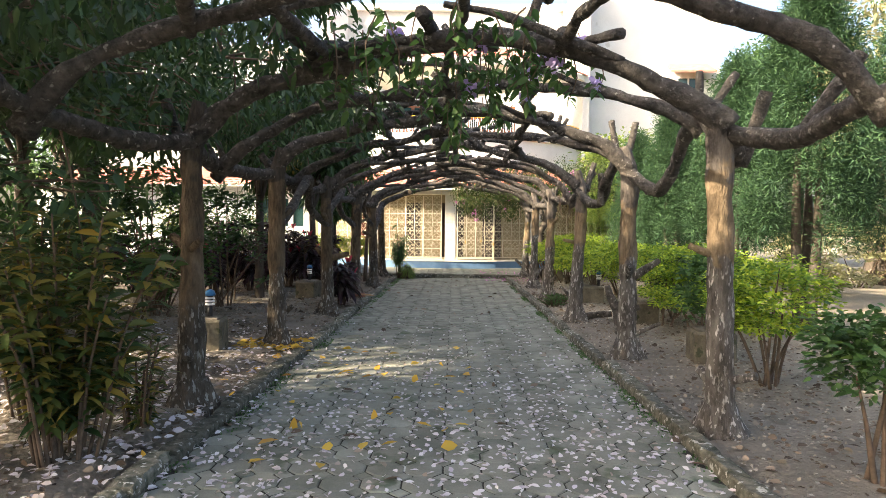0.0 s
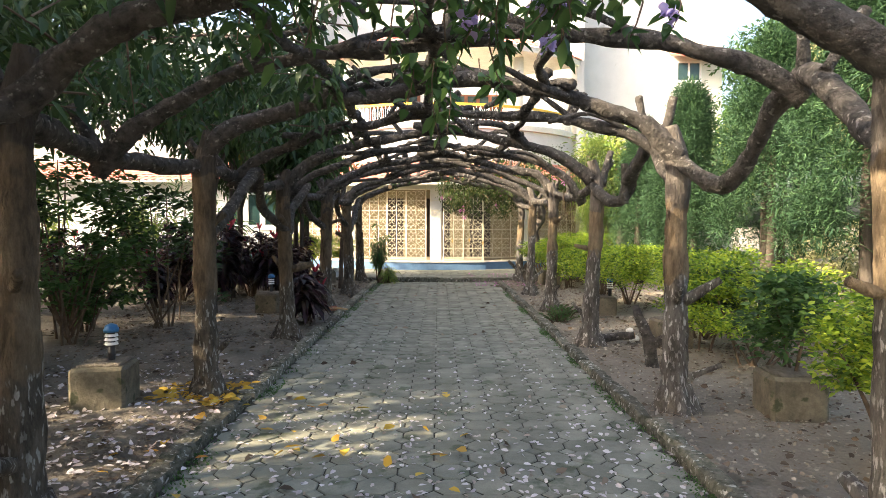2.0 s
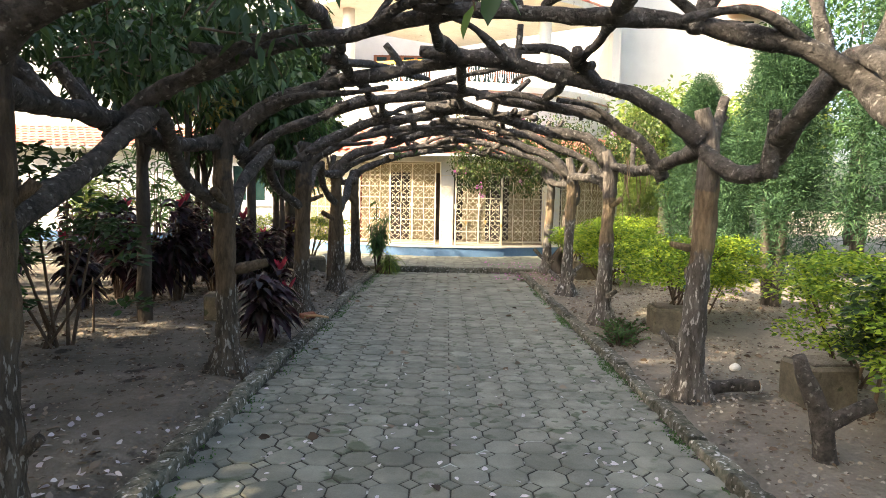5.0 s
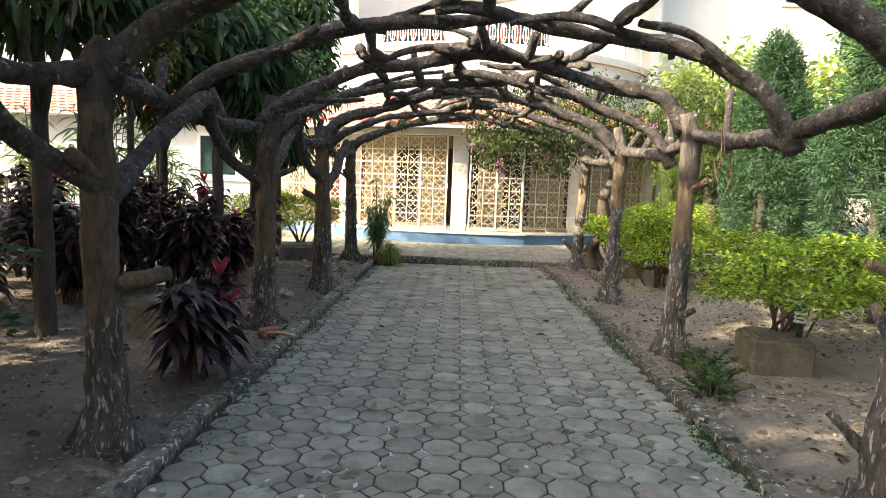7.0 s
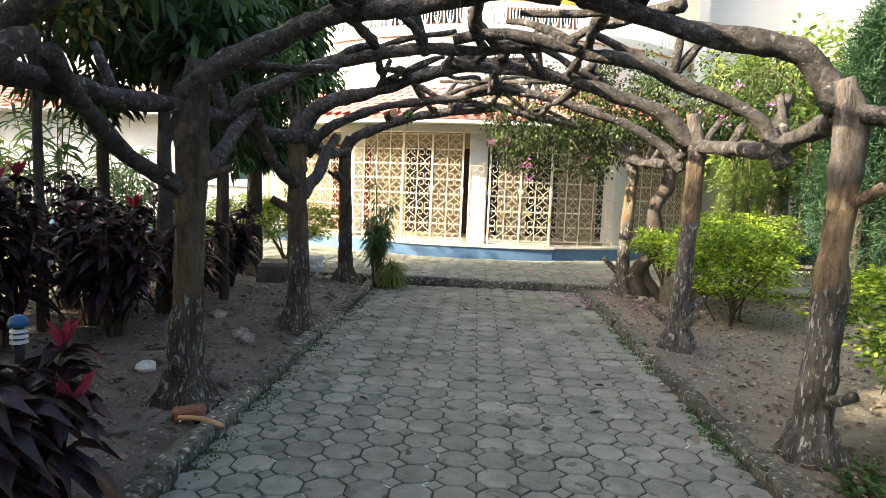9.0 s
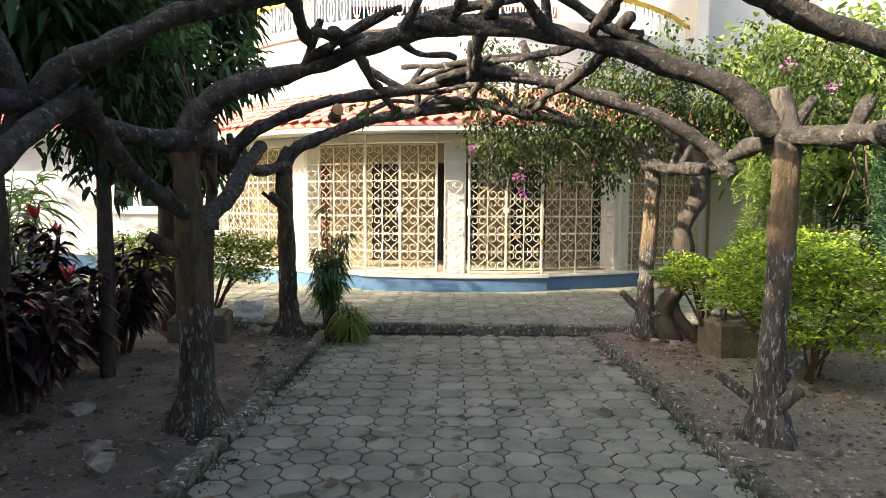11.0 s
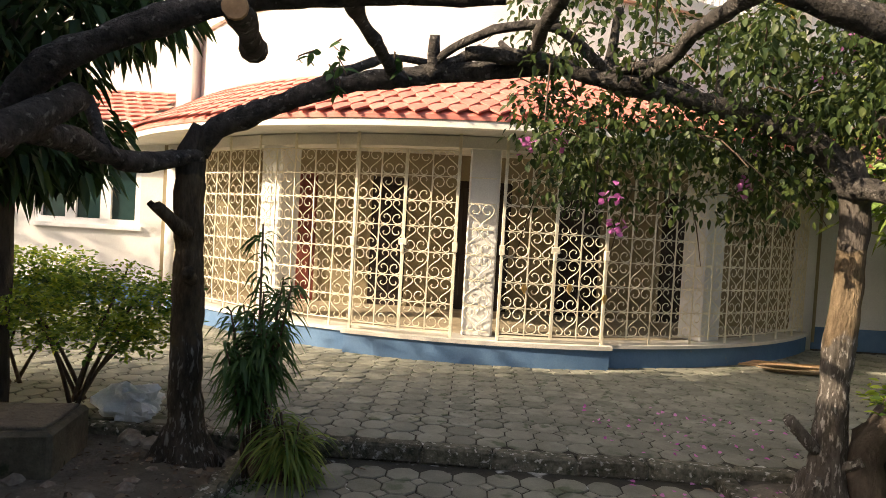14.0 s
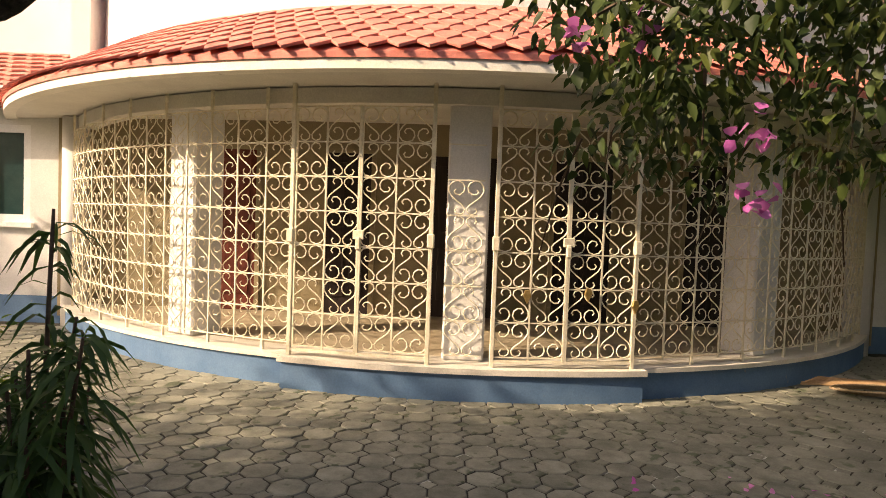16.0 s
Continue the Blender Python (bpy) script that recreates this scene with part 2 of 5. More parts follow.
leaf_deep = leaf_mat("deep_green_leaf", [(0.022, 0.05, 0.018), (0.04, 0.08, 0.026), (0.06, 0.115, 0.036)], 0.3)
leaf_mid = leaf_mat("green_leaf", [(0.04, 0.09, 0.025), (0.06, 0.13, 0.035), (0.1, 0.18, 0.05)], 0.4)
leaf_bright = leaf_mat("bright_leaf", [(0.1, 0.17, 0.04), (0.18, 0.27, 0.06), (0.3, 0.34, 0.08)], 0.45)
leaf_gold = leaf_mat("golden_hedge_leaf", [(0.06, 0.13, 0.02), (0.16, 0.27, 0.028), (0.28, 0.39, 0.035), (0.42, 0.49, 0.05)], 0.42)
leaf_conifer = leaf_mat("conifer_spray", [(0.012, 0.036, 0.018), (0.024, 0.066, 0.03), (0.042, 0.098, 0.04), (0.062, 0.125, 0.046)], 0.2, 0.8)
leaf_conifer_y = leaf_mat("conifer_spray_yellow", [(0.06, 0.12, 0.025), (0.12, 0.19, 0.04), (0.22, 0.26, 0.06)], 0.3)
leaf_vine = leaf_mat("bougainvillea_leaf", [(0.02, 0.04, 0.012), (0.045, 0.075, 0.02), (0.065, 0.1, 0.026), (0.1, 0.125, 0.03)], 0.4)
leaf_wine = leaf_mat("wine_leaf", [(0.013, 0.008, 0.01), (0.025, 0.011, 0.015), (0.045, 0.016, 0.022), (0.02, 0.022, 0.012)], 0.2, 0.38)
leaf_pink = leaf_mat("pink_leaf", [(0.3, 0.03, 0.06), (0.45, 0.06, 0.1)], 0.3)
leaf_croton = leaf_mat("croton_leaf", [(0.02, 0.045, 0.014), (0.05, 0.085, 0.02), (0.12, 0.13, 0.03), (0.28, 0.2, 0.035)], 0.3)
leaf_dry = leaf_mat("dry_scrub_leaf", [(0.18, 0.19, 0.09), (0.3, 0.3, 0.15), (0.4, 0.38, 0.22)], 0.4)
petal_pale = leaf_mat("pale_petal", [(0.42, 0.37, 0.4), (0.6, 0.55, 0.57), (0.7, 0.66, 0.66), (0.32, 0.25, 0.2)], 0.2, 0.7)
petal_lilac = leaf_mat("lilac_petal", [(0.42, 0.33, 0.62), (0.58, 0.48, 0.75)], 0.4, 0.6)
petal_magenta = leaf_mat("magenta_bract", [(0.5, 0.1, 0.4), (0.62, 0.2, 0.52), (0.7, 0.3, 0.6)], 0.4, 0.6)
litter_brown = leaf_mat("brown_litter", [(0.05, 0.036, 0.025), (0.12, 0.085, 0.055), (0.2, 0.15, 0.105), (0.3, 0.25, 0.19)], 0.1, 0.85)
litter_pale = leaf_mat("pale_litter", [(0.2, 0.16, 0.11), (0.34, 0.29, 0.22), (0.46, 0.42, 0.35)], 0.1, 0.85)
litter_yellow = leaf_mat("yellow_litter", [(0.5, 0.3, 0.04), (0.62, 0.42, 0.06), (0.4, 0.2, 0.05)], 0.2, 0.7)


# ---- mesh building ----
class Geo:
    """Vertices and faces of one mesh in the making."""

    def __init__(self):
        self.v, self.f = [], []

    def add(self, v, f):
        n = len(self.v)
        self.v.extend(v)
        self.f.extend([tuple(i + n for i in q) for q in f])

    def box(self, x0, y0, z0, x1, y1, z1, b=0.0):
        """A box with chamfered edges of size b."""
        if b <= 0:
            v = [(x, y, z) for z in (z0, z1) for y in (y0, y1) for x in (x0, x1)]
            self.add(v, [(0, 2, 3, 1), (4, 5, 7, 6), (0, 1, 5, 4), (2, 6, 7, 3), (0, 4, 6, 2), (1, 3, 7, 5)])
            return self
        bm = bmesh.new()
        bmesh.ops.create_cube(bm, size=1.0)
        for q in bm.verts:
            q.co = Vector(((x0 + x1) / 2 + q.co.x * (x1 - x0), (y0 + y1) / 2 + q.co.y * (y1 - y0), (z0 + z1) / 2 + q.co.z * (z1 - z0)))
        bmesh.ops.bevel(bm, geom=bm.edges[:], offset=b, segments=1, affect="EDGES")
        bm.verts.index_update()
        self.add([tuple(q.co) for q in bm.verts], [tuple(q.index for q in f.verts) for f in bm.faces])
        bm.free()
        return self

    def tube(self, pts, radii, seg=10, step=0.12, rough=0.08, seed=0.0, smooth=True, wobble=0.0, flat_end=True):
        """A limb along pts with radii, rounded by a spline, its surface made uneven."""
        pts = [Vector(p) for p in pts]
        path, rad = [], []
        n = len(pts)
        for i in range(n - 1):
            p0, p1, p2, p3 = pts[max(i - 1, 0)], pts[i], pts[i + 1], pts[min(i + 2, n - 1)]
            k = max(2, int((p2 - p1).length / step)) if smooth else 1
            for j in range(k):
                t = j / k
                q = 0.5 * ((2 * p1) + (p2 - p0) * t + (2 * p0 - 5 * p1 + 4 * p2 - p3) * t * t + (3 * p1 - p0 - 3 * p2 + p3) * t ** 3) if smooth else p1
                path.append(q)
                rad.append(radii[i] + (radii[i + 1] - radii[i]) * t)
        path.append(pts[-1])
        rad.append(radii[-1])
        if wobble:
            path = [p + wobble * noise.noise_vector(p * 1.7 + Vector((seed, seed * 2, 3))) for p in path]
        side = Vector((0, 0, 1)).cross(path[1] - path[0])
        if side.length < 1e-3:
            side = Vector((1, 0, 0))
        side.normalize()
        v, f = [], []
        for i, p in enumerate(path):
            d = (path[min(i + 1, len(path) - 1)] - path[max(i - 1, 0)]).normalized()
            side = (side - d * side.dot(d)).normalized()
            up = d.cross(side)
            for s in range(seg):
                a = 2 * math.pi * s / seg
                o = side * math.cos(a) + up * math.sin(a)
                r = rad[i]
                if rough:
                    q = p + o * r
                    r *= 1 + rough * (1.5 * noise.noise(q * 3.1 + Vector((seed, 0, 0))) + 1.0 * noise.noise(q * 9.0 + Vector((0, seed, 0))) + 0.8 * noise.noise(Vector((q.x * 26, q.y * 26, q.z * 8 + seed))))
                v.append(tuple(p + o * r))
        for i in range(len(path) - 1):
            for s in range(seg):
                t = (s + 1) % seg
                f.append((i * seg + s, i * seg + t, (i + 1) * seg + t, (i + 1) * seg + s))
        f.append(tuple(range(seg))[::-1])
        if flat_end:
            f.append(tuple((len(path) - 1) * seg + s for s in range(seg)))
        self.add(v, f)
        return self

    def prism(self, outline, z0, z1, chamfer=0.0):
        """An upright prism over a convex outline, with a chamfered top."""
        n = len(outline)
        cx, cy = sum(p[0] for p in outline) / n, sum(p[1] for p in outline) / n
        r = max(math.hypot(p[0] - cx, p[1] - cy) for p in outline)
        k = 1 - chamfer / r if r else 1
        v = [(x, y, z0) for x, y in outline]
        rings = [(1.0, z1 - chamfer), (k, z1)] if chamfer else [(1.0, z1)]
        for s, z in rings:
            v += [(cx + (x - cx) * s, cy + (y - cy) * s, z) for x, y in outline]
        f = [tuple(range(n))[::-1]]
        for i in range(len(rings)):
            f += [(i * n + j, i * n + (j + 1) % n, (i + 1) * n + (j + 1) % n, (i + 1) * n + j) for j in range(n)]
        f.append(tuple(len(rings) * n + j for j in range(n)))
        self.add(v, f)
        return self

    def arc(self, cx, cy, r0, r1, z0, z1, a0, a1, n=32, z0b=None, z1b=None):
        """A curved wall between two radii; angles in degrees from -y, to +x; z0b and z1b: heights at the inner radius."""
        z0b, z1b = z0 if z0b is None else z0b, z1 if z1b is None else z1b
        v, f = [], []
        for i in range(n + 1):
            a = radians(a0 + (a1 - a0) * i / n)
            s, c = math.sin(a), -math.cos(a)
            v += [(cx + s * r1, cy + c * r1, z0), (cx + s * r1, cy + c * r1, z1), (cx + s * r0, cy + c * r0, z1b), (cx + s * r0, cy + c * r0, z0b)]
        for i in range(n):
            for j in range(4):
                k = (j + 1) % 4
                f.append((i * 4 + j, (i + 1) * 4 + j, (i + 1) * 4 + k, i * 4 + k))
        f += [(0, 1, 2, 3), (n * 4 + 3, n * 4 + 2, n * 4 + 1, n * 4)]
        self.add(v, f)
        return self

    def mesh(self, name, material, smooth=False):
        me = bpy.data.meshes.new(name)
        me.from_pydata(self.v, [], self.f)
        me.materials.append(material)
        if smooth:
            me.polygons.foreach_set("use_smooth", [True] * len(me.polygons))
        me.update()
        return me


def part(name, geo, material, parent=None, label="", smooth=False, at=None, kind=""):
    """Links geo as one mesh object under parent; at: its place beneath the parent."""
    ob = new(name, geo if isinstance(geo, bpy.types.Mesh) else geo.mesh(name, material, smooth))
    if parent:
        ob.parent = parent
    if at is not None:
        ob.matrix_basis = at
    return tagged(ob, label, kind=kind)


def thing(name, label, category, at=(0, 0, 0), turn=0, group="", kind=""):
    ob = new(name)
    ob.matrix_basis = pose(*at, 0, 0, turn)
    ob.empty_display_size = 0.1
    return tagged(ob, label, category, group, kind)


def solid(name, geo, material, label, category, kind="structure", smooth=False):
    return tagged(part(name, geo, material, None, "", smooth), label, category, "", kind)


rng = np.random.default_rng(7)


def unit(a):
    return a / np.maximum(np.linalg.norm(a, axis=1, keepdims=True), 1e-6)


def leaf_mesh(name, P, D, L, W, material, droop=0.25, fold=0.25, sections=2):
    """Many leaves in one mesh: P roots, D directions, L lengths, W widths; each is a folded blade of some sections."""
    P, D = np.asarray(P, float), unit(np.asarray(D, float))
    n = len(P)
    L, W = np.broadcast_to(L, n)[:, None], np.broadcast_to(W, n)[:, None]
    up = np.tile([0.0, 0.0, 1.0], (n, 1)) + rng.normal(0, 0.45, (n, 3))
    side = unit(np.cross(D, up))
    nor = np.cross(side, D)
    down = np.array([0, 0, 1.0])

    def at(t, w):
        return P + D * L * t - down * L * droop * t * t + side * W * 0.5 * w + nor * W * 0.5 * abs(w) * fold

    if sections == 1:
        rows = [at(0, -0.8), at(0, 0.8), at(1, 0.3), at(1, -0.3)]
        quads = [(0, 1, 2, 3)]
    elif sections == 2:
        rows = [at(0, 0), at(0.32, 1.0), at(0.68, 0.8), at(1, 0), at(0.68, -0.8), at(0.32, -1.0)]
        quads = [(0, 1, 2, 3), (0, 3, 4, 5)]
    else:
        prof = [0.25, 0.95, 0.85, 0.0]
        rows, quads = [], []
        for i, w in enumerate(prof):
            t = i / 3
            rows += [at(t, -w), at(t, 0), at(t, w)]
        for i in range(3):
            a, e = i * 3, (i + 1) * 3
            quads += [(a, a + 1, e + 1, e), (a + 1, a + 2, e + 2, e + 1)]
    k = len(rows)
    V = np.stack(rows, 1)
    Q = (np.array(quads)[None] + (np.arange(n) * k)[:, None, None]).reshape(-1, 4)
    me = bpy.data.meshes.new(name)
    V = V.reshape(-1, 3)
    me.vertices.add(len(V))
    me.vertices.foreach_set("co", V.ravel())
    me.loops.add(Q.size)
    me.loops.foreach_set("vertex_index", Q.ravel().astype(np.int32))
    me.polygons.add(len(Q))
    me.polygons.foreach_set("loop_start", np.arange(0, Q.size, 4, dtype=np.int32))
    me.polygons.foreach_set("use_smooth", np.ones(len(Q), bool))
    me.update(calc_edges=True)
    me.validate()
    me.materials.append(material)
    return me


def clumps(centres, radius, count, flat=0.7):
    """Points in round clumps, and directions outward from each clump's middle."""
    C = np.repeat(np.asarray(centres, float), count, axis=0)
    o = unit(rng.normal(0, 1, (len(C), 3))) * rng.uniform(0.15, 1, (len(C), 1)) ** 0.6
    o[:, 2] *= flat
    r = np.repeat(np.broadcast_to(radius, len(centres)), count)[:, None]
    return C + o * r, o + rng.normal(0, 0.5, o.shape)


# ---- ground ----
PATH_L, PATH_R, STEP_Y, COURT_Z = -1.62, 1.53, 18.7, 0.10
TREES_Y = (2.2, 4.9, 7.4, 10.15, 12.9, 15.65, 18.35)
CX, CY, RG = 0.0, 28.15, 6.3


def ground_sheet():
    g = Geo()
    xs = [-400, -120, -50, -25] + [x * 0.25 for x in range(-60, 61)] + [25, 50, 120, 400]
    ys = [-200, -60, -20, -8] + [y * 0.25 for y in range(-12, 76)] + [18.7, 26, 40, 70, 150, 500]
    for y in ys:
        for x in xs:
            near = abs(x) < 15.5 and -4 < y < 18.8
            on_path = PATH_L - 0.2 < x < PATH_R + 0.2
            h = 0.045 + 0.04 * noise.noise(Vector((x * 0.7, y * 0.7, 0))) + 0.02 * noise.noise(Vector((x * 2.6, y * 2.6, 4)))
            z = -0.06 if not near or on_path else min(h, 0.075)
            if near and y > 18.3 and not on_path:
                z = min(z, 0.04)
            g.v.append((x, y, z))
    w = len(xs)
    for j in range(len(ys) - 1):
        for i in range(w - 1):
            g.f.append((j * w + i, j * w + i + 1, (j + 1) * w + i + 1, (j + 1) * w + i))
    solid("ground", g, earth, "bare brown earth with litter under the trees", "ground", smooth=True)


ground_sheet()
bed = solid("pavement", Geo().box(PATH_L, -6, -0.05, PATH_R, STEP_Y, -0.008), joint_dirt, "grey octagonal concrete paver path with mossy joints", "path")
court = solid("pavement_forecourt", Geo().box(-14, STEP_Y + 0.1, -0.05, 14, 25.4, COURT_Z - 0.008), joint_dirt, "grey octagonal paver forecourt before the house", "pavement")


# ---- the house ----
def upper_roof(h):
    """Rows of red tiles on the round roof over the balcony."""
    g = Geo()
    for j in range(6):
        r0, z0 = 6.32 - j * 0.36, 7.43 + j * 0.17
        for i in range(36):
            a0, a1 = radians(-56 + (i + 0.5 * (j % 2)) * 3.1), radians(-56 + (i + 0.5 * (j % 2)) * 3.1 + 3.0)
            am = (a0 + a1) / 2
            ring = [(math.sin(a) * q, -math.cos(a) * q, z) for a, q, z in ((am, r0, z0), (a1, r0 - 0.12, z0 + 0.05), (a1, r0 - 0.48, z0 + 0.21), (a0, r0 - 0.48, z0 + 0.21), (a0, r0 - 0.12, z0 + 0.05))]
            low = [(x, y, z - 0.03) for x, y, z in ring]
            g.add(ring + low, [(0, 1, 2, 3, 4), (9, 8, 7, 6, 5), (0, 5, 6, 1), (4, 9, 5, 0), (1, 6, 7, 2), (3, 8, 9, 4), (2, 7, 8, 3)])
    part("upper_roof_tiles", g, roof_field, h, "red tiles over the balcony", kind="stuff")


def house():
    h = thing("house", "white bungalow with a bowed veranda and red tiled roof", "house", (CX, CY, 0))
    wy = -3.5
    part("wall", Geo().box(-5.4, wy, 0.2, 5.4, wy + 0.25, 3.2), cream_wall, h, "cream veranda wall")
    part("veranda_floor", Geo().arc(0, 0, 3.3, RG - 0.02, 0.2, 0.375, -64, 64, 64), floor_tile, h, "buff tiled veranda floor")
    part("plinth", Geo().arc(0, 0, RG - 0.3, RG + 0.06, 0.0, 0.34, -54, 54, 64), blue_paint, h, "blue painted plinth")
    part("sill", Geo().arc(0, 0, RG - 0.3, RG + 0.09, 0.343, 0.385, -54, 54, 64), marble, h, "pale stone sill")
    part("plinth", Geo().arc(0, 0, RG - 0.1, RG + 0.17, 0.0, 0.335, -15.4, 13.4, 16), blue_paint, h, "blue painted plinth")
    part("sill", Geo().arc(0, 0, RG - 0.1, RG + 0.2, 0.339, 0.389, -15.6, 13.6, 16), marble, h, "pale stone sill")
    part("soffit", Geo().arc(0, 0, 3.4, 6.95, 2.79, 2.86, -68, 68, 64, 2.9, 2.97), soffit_mat, h)
    part("fascia", Geo().arc(0, 0, 6.9, 7.03, 2.77, 2.9, -66, 66, 64), eave_mat, h, "white eave moulding")
    part("lintel_beam", Geo().arc(0, 0, RG - 0.28, RG - 0.06, 2.66, 2.80, -54, 54, 64), soffit_mat, h)
    for a in (-0.9, -28.8, 29.2):
        s, c = math.sin(radians(a)), -math.cos(radians(a))
        col = Geo().box(-0.19, -0.19, 0.38, 0.19, 0.19, 2.68, 0.02)
        part("column", col, white_wall, h, "white square veranda column", at=pose(s * (RG - 0.32), c * (RG - 0.32), 0, 0, 0, a))
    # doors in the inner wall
    # the open doorway is a solid panel, its inner shade put into the near-black
    for x0, x1, mtl, lab in ((-3.72, -2.78, wood_red, "red-brown door"), (-1.87, -1.28, wood_dark_and_gloom, "near-black panel standing for a dim open doorway"), (-0.47, 0.41, wood_dark_and_gloom, "dark door behind the column"), (1.13, 1.87, wood_dark_and_gloom, "dark door"), (2.85, 3.55, wood_dark_and_gloom, "dark door")):
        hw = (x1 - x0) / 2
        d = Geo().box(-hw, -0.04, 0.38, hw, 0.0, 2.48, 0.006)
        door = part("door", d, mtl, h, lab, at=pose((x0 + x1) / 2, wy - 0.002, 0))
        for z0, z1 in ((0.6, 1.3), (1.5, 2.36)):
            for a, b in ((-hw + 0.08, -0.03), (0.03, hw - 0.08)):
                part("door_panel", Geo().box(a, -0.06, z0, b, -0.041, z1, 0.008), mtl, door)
        fr = Geo().box(-hw - 0.06, -0.05, 0.38, -hw, -0.002, 2.54).box(hw, -0.05, 0.38, hw + 0.06, -0.002, 2.54).box(-hw, -0.05, 2.48, hw, -0.002, 2.54)
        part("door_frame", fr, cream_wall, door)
    # round pilasters where the bow meets the wings
    for a in (-55, 55):
        s, c = math.sin(radians(a)), -math.cos(radians(a))
        g = Geo().tube([(0, 0, 0), (0, 0, 2.8)], [0.16, 0.16], 16, 1.0, 0, smooth=False)
        part("pilaster", g, white_wall, h, smooth=True, at=pose(s * 6.25, c * 6.25, 0))
    # wings
    for sx, x1 in ((-1, 16.5), (1, 10.7)):
        xa, xb = sorted((sx * 5.35, sx * x1))
        wy = -3.45
        holes = [(-6.7, 1.8, 1.42, 2.7)] if sx < 0 else [(7.6, 0.9, 1.0, 2.4)]
        for hx, hw, z0, z1 in holes:
            for a0, a1, b0, b1 in ((xa, hx - hw / 2, 0, 3.15), (hx + hw / 2, xb, 0, 3.15), (hx - hw / 2, hx + hw / 2, 0, z0), (hx - hw / 2, hx + hw / 2, z1, 3.15)):
                part("wall", Geo().box(a0, wy, b0, a1, wy + 0.25, b1), white_wall, h, "white plastered wing wall")
        part("plinth", Geo().box(xa, wy - 0.03, 0, xb, wy - 0.002, 0.45), blue_paint, h)
        part("eave", Geo().box(xa, wy - 0.5, 3.02, xb, wy + 0.2, 3.12, 0.02), eave_mat, h)
        rf = Geo()
        for i in range(9):
            y0, z0 = wy - 0.55 + i * 0.2, 3.13 + i * 0.1
            for j in range(int((xb - xa) / 0.26)):
                x = xa + j * 0.26 + (i % 2) * 0.13
                rf.add([(x, y0 + 0.08, z0 + 0.02), (x + 0.13, y0, z0), (x + 0.255, y0 + 0.08, z0 + 0.02), (x + 0.255, y0 + 0.3, z0 + 0.1), (x, y0 + 0.3, z0 + 0.1), (x, y0 + 0.08, z0), (x + 0.13, y0, z0 - 0.02), (x + 0.255, y0 + 0.08, z0)],
                       [(0, 1, 2, 3, 4), (5, 6, 1, 0), (6, 7, 2, 1)])
        part("roof_tiles", rf, roof_field, h, "red tile lean-to roof", kind="stuff")
        for hx, hw, z0, z1 in holes:
            n = 3 if sx < 0 else 2
            win = part("window", Geo().box(hx - hw / 2 - 0.05, wy - 0.06, z0 - 0.07, hx + hw / 2 + 0.05, wy + 0.05, z0), frame_white, h, "white framed window with dark teal panes")
            step = hw / n
            for i in range(n):
                x0 = hx - hw / 2 + i * step
                f = Geo().box(x0, wy, z0, x0 + 0.09, wy + 0.08, z1).box(x0 + step - 0.09, wy, z0, x0 + step, wy + 0.08, z1)
                f.box(x0 + 0.09, wy, z0, x0 + step - 0.09, wy + 0.08, z0 + 0.1).box(x0 + 0.09, wy, z1 - 0.1, x0 + step - 0.09, wy + 0.08, z1)
                part("window_frame", f, frame_white, win)
                part("pane", Geo().box(x0 + 0.09, wy + 0.05, z0 + 0.1, x0 + step - 0.09, wy + 0.07, z1 - 0.1), teal_glass, win)
    # upper storeys
    for x0, x1, y0, y1, z0, z1 in ((-16.5, -5.2, -2.4, -2.1, 3.2, 8.6), (5.2, 10.7, -2.4, -2.1, 3.2, 11.5), (-5.2, 5.2, 1.2, 1.5, 4.66, 11.5), (-5.2, -4.95, -3.6, 1.2, 3.21, 11.5), (4.95, 5.2, -3.6, 1.2, 3.21, 11.5), (10.45, 10.7, -2.1, 9, 0, 11.5)):
        part("upper_wall", Geo().box(x0, y0, z0, x1, y1, z1), white_wall, h, "white upper wall")
    part("upper_wall", Geo().arc(0, 0, 5.68, 5.92, 3.2, 4.66, -62, 62, 64), white_wall, h, "white bowed wall under the balcony")
    part("roof", Geo().box(-16.8, -2.7, 8.6, -5.3, 9.2, 8.8), eave_mat, h)
    part("roof", Geo().box(-5.3, 0.9, 11.5, 11.0, 9.2, 11.75), eave_mat, h)
    part("balcony_floor", Geo().arc(0, 0, 0.2, 6.0, 4.67, 4.83, -59, 59, 48), eave_mat, h)
    part("canopy_slab", Geo().arc(0, 0, 0.2, 6.2, 7.22, 7.4, -56, 56, 48), eave_mat, h)
    upper_roof(h)
    bal = part("balcony_railing", Geo().arc(0, 0, 5.75, 5.82, 5.42, 5.5, -58, 58, 48), yellow_rail, h, "yellow top rail over white ironwork")
    part("bottom_rail", Geo().arc(0, 0, 5.76, 5.8, 4.88, 4.92, -58, 58, 48), frame_white, bal)
    for i in range(-42, 43):
        br = Geo()
        a = radians(i * 1.36)
        x, y = math.sin(a) * 5.78, -math.cos(a) * 5.78
        br.tube([(x, y, 4.9), (x, y, 5.43)], [0.014, 0.014], 4, 1, 0, smooth=False)
        if i % 2 == 0:
            pts = [(x + math.cos(a) * 0.07 * math.sin(k), y + math.sin(a) * 0.07 * math.sin(k), 5.16 + 0.22 * math.cos(k)) for k in np.linspace(0, 6.28, 11)]
            br.tube(pts, [0.012] * 11, 4, 1, 0, smooth=False)
        part("baluster", br, frame_white, bal)
    for a in (-35, 30):
        x, y = math.sin(radians(a)) * 5.4, -math.cos(radians(a)) * 5.4
